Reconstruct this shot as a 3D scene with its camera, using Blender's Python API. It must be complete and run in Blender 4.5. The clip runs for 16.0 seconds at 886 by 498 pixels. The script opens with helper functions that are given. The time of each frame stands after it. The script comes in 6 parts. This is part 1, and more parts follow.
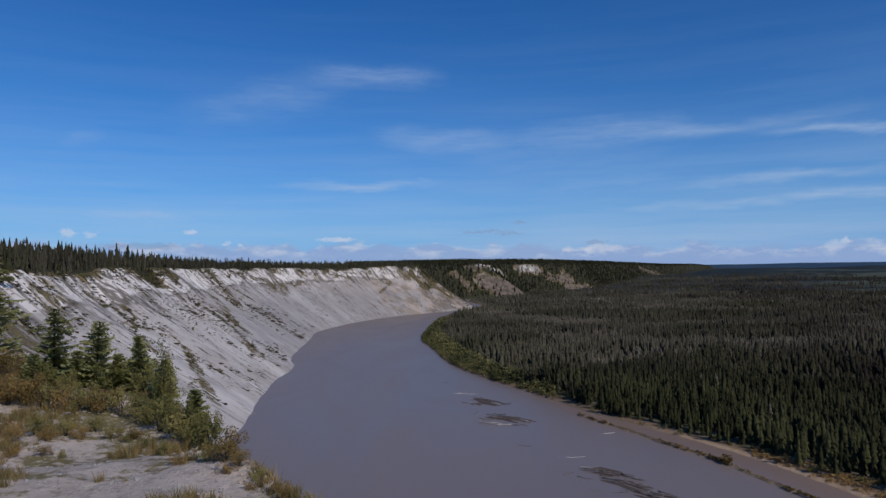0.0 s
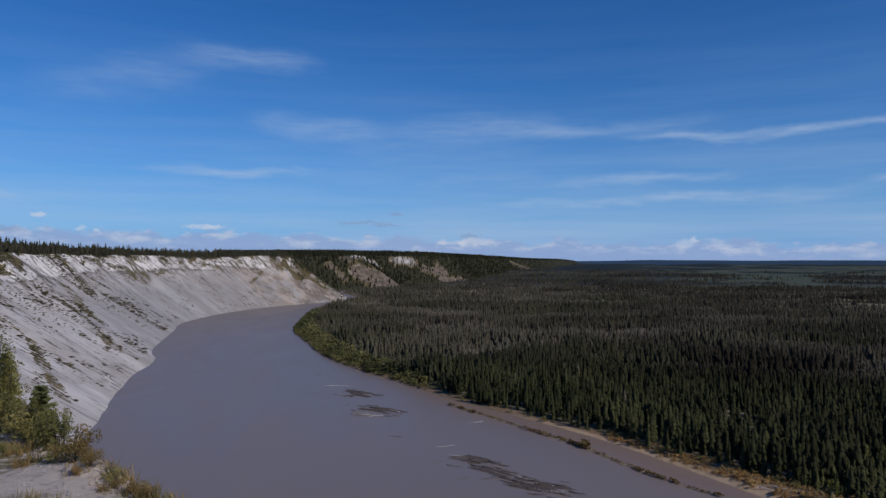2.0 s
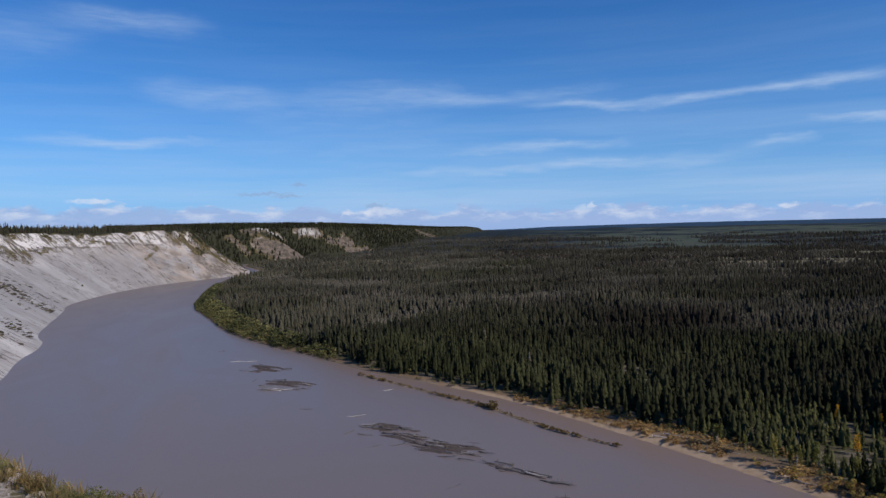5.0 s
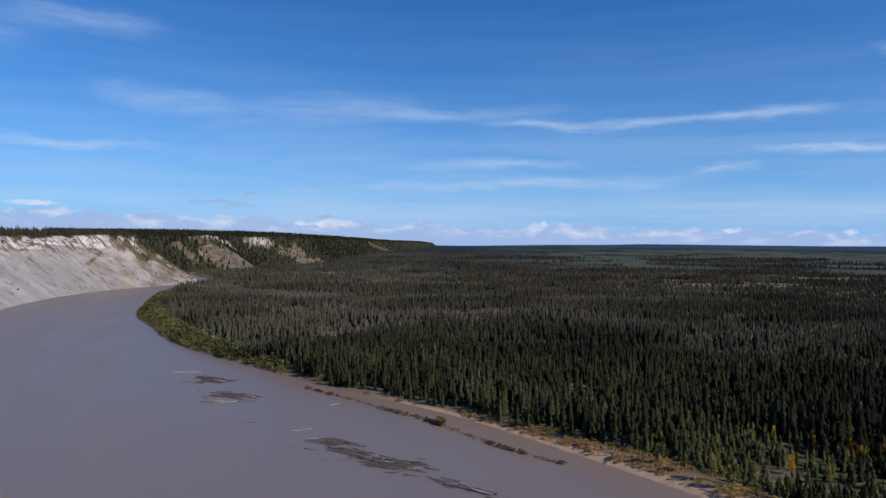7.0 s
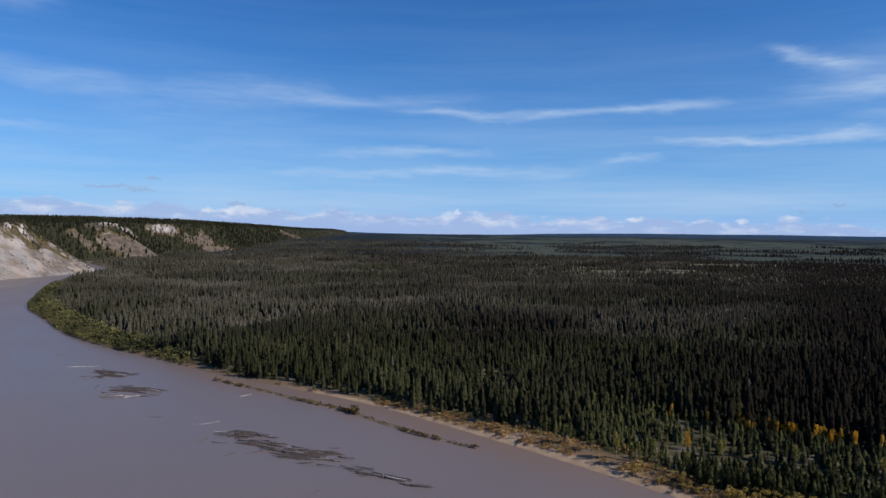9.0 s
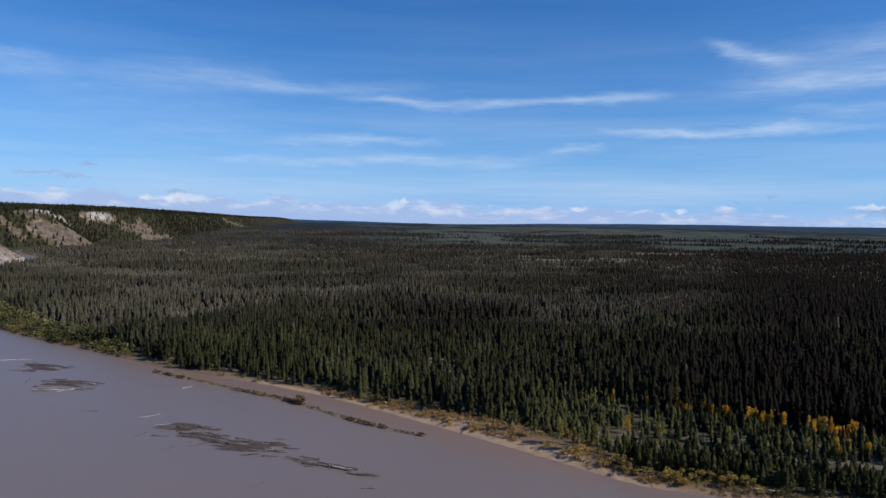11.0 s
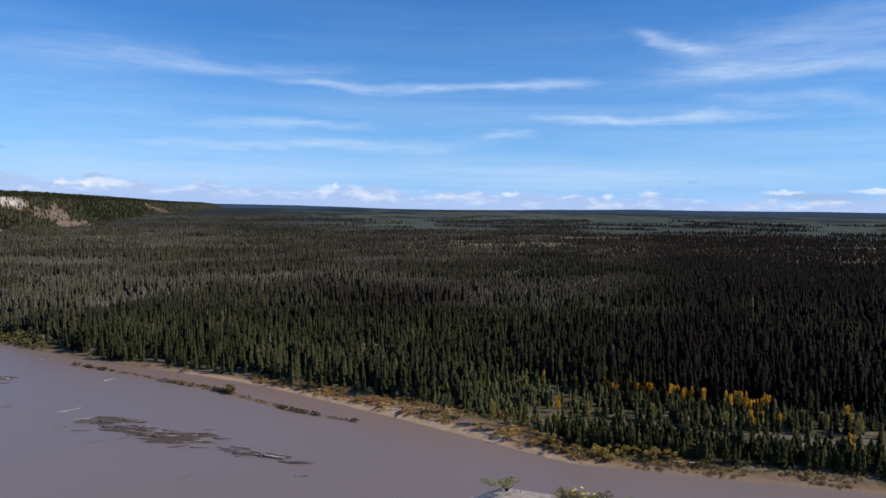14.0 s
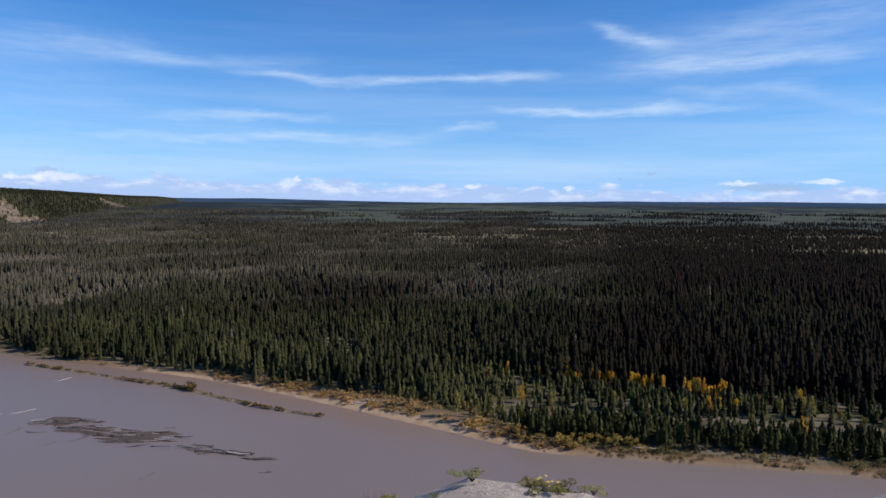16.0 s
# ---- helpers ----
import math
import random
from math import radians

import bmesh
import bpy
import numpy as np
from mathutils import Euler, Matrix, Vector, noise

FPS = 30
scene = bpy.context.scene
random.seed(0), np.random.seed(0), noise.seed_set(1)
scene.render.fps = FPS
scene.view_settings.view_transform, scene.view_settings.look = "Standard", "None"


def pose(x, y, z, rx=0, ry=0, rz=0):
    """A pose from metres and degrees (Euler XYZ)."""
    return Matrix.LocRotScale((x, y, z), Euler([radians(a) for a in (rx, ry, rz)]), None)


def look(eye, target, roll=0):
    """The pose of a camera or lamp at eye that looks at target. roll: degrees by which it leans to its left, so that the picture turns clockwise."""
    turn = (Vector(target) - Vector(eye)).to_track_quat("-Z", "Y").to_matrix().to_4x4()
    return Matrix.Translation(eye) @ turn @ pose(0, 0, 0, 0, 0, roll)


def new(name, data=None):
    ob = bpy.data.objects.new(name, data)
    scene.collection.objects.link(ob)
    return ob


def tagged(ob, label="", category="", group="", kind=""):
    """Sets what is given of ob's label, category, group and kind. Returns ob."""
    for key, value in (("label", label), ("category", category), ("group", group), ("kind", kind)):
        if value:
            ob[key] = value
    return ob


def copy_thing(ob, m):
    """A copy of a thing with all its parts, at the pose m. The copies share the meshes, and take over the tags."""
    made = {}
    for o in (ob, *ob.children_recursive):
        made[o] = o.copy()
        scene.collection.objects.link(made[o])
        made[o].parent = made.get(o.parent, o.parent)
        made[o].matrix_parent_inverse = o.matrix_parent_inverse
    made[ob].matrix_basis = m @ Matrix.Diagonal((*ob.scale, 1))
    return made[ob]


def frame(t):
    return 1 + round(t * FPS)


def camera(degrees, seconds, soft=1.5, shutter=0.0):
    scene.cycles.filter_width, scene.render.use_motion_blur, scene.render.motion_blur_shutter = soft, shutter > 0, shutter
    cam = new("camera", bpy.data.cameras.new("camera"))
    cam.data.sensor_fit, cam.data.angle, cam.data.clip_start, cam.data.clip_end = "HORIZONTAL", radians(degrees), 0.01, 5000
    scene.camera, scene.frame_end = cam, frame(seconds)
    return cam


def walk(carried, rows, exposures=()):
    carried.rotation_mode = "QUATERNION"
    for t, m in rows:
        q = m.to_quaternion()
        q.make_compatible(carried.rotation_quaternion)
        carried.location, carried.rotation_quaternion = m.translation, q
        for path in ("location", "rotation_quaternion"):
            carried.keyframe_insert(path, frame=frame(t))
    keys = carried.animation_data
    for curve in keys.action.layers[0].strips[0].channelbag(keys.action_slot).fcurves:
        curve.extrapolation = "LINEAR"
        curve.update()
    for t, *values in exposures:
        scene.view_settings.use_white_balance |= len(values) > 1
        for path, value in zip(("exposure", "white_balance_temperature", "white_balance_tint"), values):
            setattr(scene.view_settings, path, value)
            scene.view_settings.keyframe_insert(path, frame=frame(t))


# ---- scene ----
# The camera stands on the edge of a river bluff and pans to the right.
EYE = 72.0
cam = camera(66.0, 16.0)
ROWS = [  # seconds, yaw, pitch, roll
    (0.0, 0.02, 1.60, -1.04),
    (0.5, -2.51, 1.38, -1.06),
    (1.0, -5.98, 1.32, -0.51),
    (1.5, -7.92, 1.30, -0.59),
    (2.0, -10.38, 0.81, 0.04),
    (2.5, -11.63, 0.79, 0.35),
    (3.0, -13.42, -0.24, 0.32),
    (3.5, -13.39, -0.67, 0.35),
    (4.0, -15.51, -1.18, -0.30),
    (6.5, -20.01, -1.84, -0.64),
    (7.0, -22.17, -0.67, 0.53),
    (7.5, -26.14, -1.37, -0.22),
    (8.0, -27.92, -1.46, 0.19),
    (8.5, -30.23, -1.56, 0.82),
    (9.0, -29.42, -1.61, 0.67),
    (11.5, -35.46, -2.45, 0.91),
    (12.0, -36.59, -2.31, 0.73),
    (12.5, -36.91, -2.94, 0.53),
    (13.0, -37.37, -3.10, 0.61),
    (13.5, -38.55, -3.48, 0.65),
    (14.0, -39.56, -3.65, 0.81),
    (14.5, -40.18, -3.31, 0.90),
    (15.0, -40.51, -3.61, 0.55),
    (15.5, -41.53, -3.74, 0.60),
    (16.0, -42.65, -4.24, 0.44),
]


def aim(yaw, pitch):
    a, e = radians(-yaw), radians(pitch)
    return (math.sin(a) * math.cos(e), math.cos(a) * math.cos(e), EYE + math.sin(e))


walk(cam, [(t, look((0, 0, EYE), aim(yaw, pitch), roll)) for t, yaw, pitch, roll in ROWS],
     exposures=[(0.0, -0.36, 6000, 10), (3.4, -0.38, 6050, 10), (4.0, -0.16, 6100, 10), (6.5, 0.0, 6200, 10), (7.0, 0.04, 6250, 10), (9.0, 0.03, 6300, 10), (12.5, 0.20, 6400, 10), (16.0, 0.34, 6450, 10)])

# ---- world, sun ----
SUN_AZ, SUN_EL = 141.0, 36.0     # degrees clockwise from +y, and up


def sky_world():
    world = bpy.data.worlds.new("sky")
    scene.world = world
    world.use_nodes = True
    nt = world.node_tree
    nt.nodes.clear()
    N, L = nt.nodes.new, nt.links.new

    def math_(op, a, b=None, c=None, clamp=False):
        n = N("ShaderNodeMath")
        n.operation, n.use_clamp = op, clamp
        for i, v in enumerate((a, b, c)):
            if v is None:
                continue
            if isinstance(v, (int, float)):
                n.inputs[i].default_value = v
            else:
                L(v, n.inputs[i])
        return n.outputs[0]

    sky = N("ShaderNodeTexSky")
    sky.sky_type, sky.sun_disc = "NISHITA", False
    sky.sun_elevation, sky.sun_rotation = radians(SUN_EL), radians(SUN_AZ)
    sky.altitude, sky.air_density, sky.dust_density, sky.ozone_density = 500, 1.0, 0.05, 4.0
    co = N("ShaderNodeTexCoord")
    # the direction as azimuth and elevation in degrees
    sep = N("ShaderNodeSeparateXYZ")
    L(co.outputs["Generated"], sep.inputs[0])
    x, y, z = sep.outputs
    az0 = math_("MULTIPLY", math_("ARCTAN2", x, y), 57.29578)
    el0 = math_("MULTIPLY", math_("ARCSINE", z), 57.29578)

    def fbm(sx, sy, scale, detail, rough, seed):
        comb = N("ShaderNodeCombineXYZ")
        L(math_("MULTIPLY", az0, sx), comb.inputs[0])
        L(math_("MULTIPLY", el0, sy), comb.inputs[1])
        comb.inputs[2].default_value = seed
        n = N("ShaderNodeTexNoise")
        n.inputs["Scale"].default_value, n.inputs["Detail"].default_value, n.inputs["Roughness"].default_value = scale, detail, rough
        L(comb.outputs[0], n.inputs["Vector"])
        return n.outputs["Fac"]

    warp = fbm(0.10, 0.25, 1.0, 4, 0.6, 3.0)
    az = math_("ADD", az0, math_("MULTIPLY", math_("SUBTRACT", warp, 0.5), 5.0))
    el = math_("ADD", el0, math_("MULTIPLY", math_("SUBTRACT", fbm(0.12, 0.4, 1.0, 4, 0.6, 9.0), 0.5), 2.2))
    # thin high streaks: from (azimuth, elevation) to (azimuth, elevation), half thickness, density
    streaks = [
        (-9.9, 16.0, -0.9, 15.7, 0.75, 0.26), (-20.6, 12.4, -8.0, 15.2, 1.5, 0.14), (-29.8, 9.8, -26, 10.5, 0.6, 0.12), (-12.8, 6.8, 0.8, 7.1, 0.38, 0.34), (-28.8, 4.4, -19.4, 4.6, 0.6, 0.34),
        (-5.0, 10.9, 4.2, 10.2, 0.9, 0.22), (3.5, 10.4, 18, 10.7, 1.1, 0.15), (12, 11.4, 22.5, 10.5, 0.8, 0.14), (17, 10.4, 33, 10.7, 0.6, 0.17), (26, 9.7, 36, 9.4, 0.34, 0.34), (35, 9.4, 46, 9.8, 0.40, 0.33), (44.5, 9.7, 52.6, 10.0, 0.55, 0.36),
        (45.8, 7.15, 65.2, 7.2, 0.36, 0.46), (42.2, 5.7, 46.8, 5.7, 0.28, 0.30), (11, 4.5, 33, 4.6, 0.5, 0.28), (20, 6.3, 34, 6.5, 0.38, 0.30), (25, 4.6, 43, 5.1, 0.6, 0.24), (0, 8.6, 20, 8.3, 1.2, 0.10),
        (54.4, 13.6, 60.2, 11.9, 0.5, 0.36), (57, 10.2, 75.5, 10.6, 0.75, 0.36), (58, 11.8, 78, 13.4, 1.5, 0.24), (60, 8.4, 70.5, 8.1, 0.5, 0.22), (68, 8.0, 78, 6.0, 0.6, 0.16), (2, 6.0, 22, 7.0, 0.8, 0.12),
    ]
    total = None
    for a1, e1, a2, e2, half, dens in streaks:
        cx, cy, th = (a1 + a2) / 2, (e1 + e2) / 2, math.atan2(e2 - e1, a2 - a1)
        hw = math.hypot(a2 - a1, e2 - e1) / 2
        dx, dy = math_("SUBTRACT", az, cx), math_("SUBTRACT", el, cy)
        u = math_("ADD", math_("MULTIPLY", dx, math.cos(th) / hw), math_("MULTIPLY", dy, math.sin(th) / hw))
        v = math_("ADD", math_("MULTIPLY", dx, -math.sin(th) / half), math_("MULTIPLY", dy, math.cos(th) / half))
        q = math_("ADD", math_("POWER", math_("ABSOLUTE", u), 3.0), math_("MULTIPLY", v, v))
        g = math_("MULTIPLY", math_("EXPONENT", math_("MULTIPLY", q, -1.0)), dens)
        total = g if total is None else math_("ADD", total, g)
    fibre = fbm(0.22, 1.6, 1.0, 7, 0.62, 5.0)
    wisps = math_("MULTIPLY", total, math_("MULTIPLY_ADD", fibre, 2.9, -0.28, clamp=False), clamp=True)
    # a general thin veil that thickens to the horizon
    layer = math_("MULTIPLY", math_("SUBTRACT", fbm(0.035, 0.55, 1.0, 6, 0.6, 14.0), 0.36), 2.4, clamp=True)
    veil = math_("MULTIPLY", layer, math_("MULTIPLY", math_("EXPONENT", math_("MULTIPLY", math_("ABSOLUTE", el0), -0.17)), 0.80), clamp=True)
    high = math_("MAXIMUM", wisps, veil)
    # low heaped clouds along the horizon, lit along their tops
    lump = fbm(0.42, 0.9, 1.0, 6, 0.58, 21.0)
    rise = math_("MULTIPLY_ADD", math_("ADD", az0, 30.0), -0.018, 2.5)
    top = math_("ADD", math_("MAXIMUM", rise, 1.0), math_("MULTIPLY", math_("SUBTRACT", fbm(0.10, 0.0, 1.0, 5, 0.6, 2.0), 0.5), 2.6))
    edge = math_("SUBTRACT", math_("ADD", top, math_("MULTIPLY", math_("SUBTRACT", lump, 0.5), 2.6)), el0)
    bank = math_("MULTIPLY", edge, 2.2, clamp=True)
    rim = math_("SUBTRACT", 1.0, math_("MULTIPLY", edge, 0.75), clamp=True)
    bright = math_("MULTIPLY", math_("MULTIPLY", math_("SUBTRACT", fbm(0.35, 1.0, 1.0, 5, 0.6, 31.0), 0.47), 7.0, clamp=True), rim)

    bend = math_("MULTIPLY", math_("SUBTRACT", fbm(1.3, 2.2, 1.0, 4, 0.6, 17.0), 0.5), 1.7)

    def heap(a0, e0, w, h):
        dx = math_("DIVIDE", math_("SUBTRACT", math_("ADD", az0, bend), a0), w)
        dy = math_("DIVIDE", math_("SUBTRACT", math_("ADD", el0, math_("MULTIPLY", bend, 0.45)), e0), h)
        g = math_("EXPONENT", math_("MULTIPLY", math_("ADD", math_("MULTIPLY", dx, dx), math_("MULTIPLY", dy, dy)), -1.0))
        return math_("MULTIPLY", math_("SUBTRACT", g, 0.30), 2.2, clamp=True)
    puffs = None
    for a0, e0, w, h in ((29.9, 1.15, 0.75, 0.45), (30.6, 1.5, 0.35, 0.3), (-28.9, 3.1, 0.6, 0.4), (-27.4, 3.0, 0.6, 0.3), (-20.4, 3.2, 0.7, 0.16), (-16.6, 2.1, 0.35, 0.2), (-17.6, 2.3, 0.3, 0.2), (10.2, 1.3, 0.45, 0.25), (12.0, 1.3, 0.4, 0.25), (45.0, 1.0, 0.8, 0.2), (-9.0, 2.5, 1.8, 0.2), (53.0, 0.9, 0.5, 0.2), (66.0, 1.3, 1.6, 0.16), (71.5, 1.4, 1.6, 0.18)):
        p = heap(a0, e0, w, h)
        puffs = p if puffs is None else math_("MAXIMUM", puffs, p)

    tint = N("ShaderNodeHueSaturation")
    tint.inputs["Saturation"].default_value, tint.inputs["Value"].default_value = 1.25, SKY_GAIN
    L(sky.outputs[0], tint.inputs["Color"])
    blue = N("ShaderNodeMix")
    blue.data_type, blue.blend_type = "RGBA", "MULTIPLY"
    blue.inputs["Factor"].default_value = 1.0
    L(tint.outputs[0], blue.inputs["A"])
    blue.inputs["B"].default_value = (0.58, 0.90, 1.19, 1)

    def over(base, colour, fac):
        n = N("ShaderNodeMix")
        n.data_type = "RGBA"
        L(fac, n.inputs["Factor"])
        L(base, n.inputs["A"])
        n.inputs["B"].default_value = (*colour, 1)
        return n.outputs["Result"]
    low = math_("MULTIPLY", math_("EXPONENT", math_("MULTIPLY", math_("MAXIMUM", el0, 0.0), -0.16)), 0.85)
    c = over(blue.outputs["Result"], HORIZON, low)
    c = over(c, CLOUD_HIGH, high)
    c = over(c, CLOUD_BANK, math_("MULTIPLY", bank, 0.80))
    c = over(c, CLOUD_LIT, math_("MULTIPLY", math_("MULTIPLY", bank, bright), 0.95))
    c = over(c, CLOUD_LIT, math_("MULTIPLY", puffs, math_("MULTIPLY_ADD", lump, 1.6, -0.25, clamp=True)))
    grey = None
    for a0, e0, w, h in ((6.5, 3.7, 0.7, 0.2), (3.6, 3.0, 2.4, 0.16), (5.6, 2.8, 1.5, 0.14), (59.4, 2.1, 0.5, 0.16), (57.0, 1.6, 0.5, 0.12), (68.0, 1.0, 3.6, 0.35), (12.6, 1.9, 1.0, 0.2), (-24.0, 2.1, 3.5, 0.3)):
        p = heap(a0, e0, w, h)
        grey = p if grey is None else math_("MAXIMUM", grey, p)
    c = over(c, CLOUD_GREY, math_("MULTIPLY", grey, 0.40))
    bg = N("ShaderNodeBackground")
    bg.inputs["Strength"].default_value = SKY_STRENGTH
    L(c, bg.inputs["Color"])
    out = N("ShaderNodeOutputWorld")
    L(bg.outputs[0], out.inputs[0])


SKY_STRENGTH, SKY_GAIN = 0.10, 0.86
CLOUD_HIGH, CLOUD_BANK, CLOUD_LIT, HORIZON, CLOUD_GREY = (5.3, 6.5, 8.2), (3.5, 4.6, 7.1), (7.4, 7.7, 8.5), (2.45, 4.5, 8.7), (2.9, 3.5, 5.0)
sky_world()
sun = new("sun", bpy.data.lights.new("sun", "SUN"))
sun.data.energy, sun.data.angle, sun.data.color = 3.8, radians(0.5), (1.0, 0.885, 0.77)
a_, e_ = radians(SUN_AZ), radians(SUN_EL)
sun.matrix_world = look((0, 0, 300), (-math.sin(a_) * math.cos(e_), -math.cos(a_) * math.cos(e_), 300 - math.sin(e_)))


# ---- materials ----
class Mat:
    """A node material with a Principled shader, and short ways to wire it."""

    def __init__(self, name, rough=0.9, spec=0.3):
        self.m = bpy.data.materials.new(name)
        self.m.use_nodes = True
        self.t = self.m.node_tree
        self.b = self.t.nodes["Principled BSDF"]
        self.b.inputs["Roughness"].default_value = rough
        self.b.inputs["Specular IOR Level"].default_value = spec

    def n(self, kind):
        return self.t.nodes.new("ShaderNode" + kind)

    def put(self, v, socket):
        if isinstance(v, bpy.types.NodeSocket):
            self.t.links.new(v, socket)
        elif isinstance(v, tuple):
            socket.default_value = (*v, 1) if len(v) == 3 and len(socket.default_value) == 4 else v
        else:
            socket.default_value = v

    def coord(self, kind="Object", scale=(1, 1, 1)):
        if kind == "UV":
            o = self.n("UVMap").outputs[0]
        elif kind == "World":
            o = self.n("NewGeometry").outputs["Position"]
        else:
            o = self.n("TexCoord").outputs[kind]
        m = self.n("Mapping")
        m.inputs["Scale"].default_value = scale
        self.put(o, m.inputs["Vector"])
        return m.outputs[0]

    def noise(self, vec, scale=1.0, detail=5, rough=0.6, dist=0.0):
        n = self.n("TexNoise")
        n.inputs["Scale"].default_value, n.inputs["Detail"].default_value = scale, detail
        n.inputs["Roughness"].default_value, n.inputs["Distortion"].default_value = rough, dist
        self.put(vec, n.inputs["Vector"])
        return n.outputs["Fac"]

    def math(self, op, a, b=0.0, c=0.0, clamp=False):
        n = self.n("Math")
        n.operation, n.use_clamp = op, clamp
        for i, v in enumerate((a, b, c)):
            self.put(v, n.inputs[i])
        return n.outputs[0]

    def step(self, v, lo, hi):
        n = self.n("MapRange")
        n.interpolation_type = "SMOOTHSTEP"
        self.put(v, n.inputs["Value"])
        n.inputs["From Min"].default_value, n.inputs["From Max"].default_value = lo, hi
        return n.outputs["Result"]

    def mix(self, fac, a, b, mode="MIX"):
        n = self.n("Mix")
        n.data_type, n.blend_type = "RGBA", mode
        self.put(fac, n.inputs["Factor"])
        self.put(a, n.inputs["A"])
        self.put(b, n.inputs["B"])
        return n.outputs["Result"]

    def attr(self, name):
        n = self.n("Attribute")
        n.attribute_name = name
        return n.outputs["Fac"]

    def rand(self):
        return self.n("ObjectInfo").outputs["Random"]

    def island(self):
        return self.n("NewGeometry").outputs["Random Per Island"]

    def sep(self, vec, i):
        n = self.n("SeparateXYZ")
        self.put(vec, n.inputs[0])
        return n.outputs[i]

    def done(self, colour, bump=None, strength=0.4, distance=0.1):
        self.put(colour, self.b.inputs["Base Color"])
        if bump is not None:
            n = self.n("Bump")
            n.inputs["Strength"].default_value, n.inputs["Distance"].default_value = strength, distance
            self.put(bump, n.inputs["Height"])
            self.put(n.outputs[0], self.b.inputs["Normal"])
        return self.m


def leafy(name, dark, light, grey=None, tone="tone"):
    """Foliage: the plant's own tone, stands over the land, and each clump's own shade."""
    m = Mat(name, 0.85, 0.04 if grey else 0.10)
    t = m.attr("tone") if tone == "tone" else m.rand()
    c = m.mix(t, dark, light)
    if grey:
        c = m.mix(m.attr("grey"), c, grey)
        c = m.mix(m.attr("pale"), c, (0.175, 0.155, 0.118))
    c = m.mix(m.math("MULTIPLY", m.island(), 0.28), c, (0.012, 0.014, 0.008))
    if grey:
        fine = m.noise(m.coord("World"), 2.2, 4, 0.7)
        c = m.mix(m.step(fine, 0.30, 0.75), m.mix(0.55, c, (0.01, 0.011, 0.006)), c)
    if not grey:
        # thin leaves let light through
        thin = m.n("BsdfTranslucent")
        m.put(c, thin.inputs["Color"])
        both = m.n("MixShader")
        both.inputs["Fac"].default_value = 0.45
        m.put(m.b.outputs[0], both.inputs[1])
        m.put(thin.outputs[0], both.inputs[2])
        m.put(both.outputs[0], m.t.nodes["Material Output"].inputs["Surface"])
    return m.done(c)


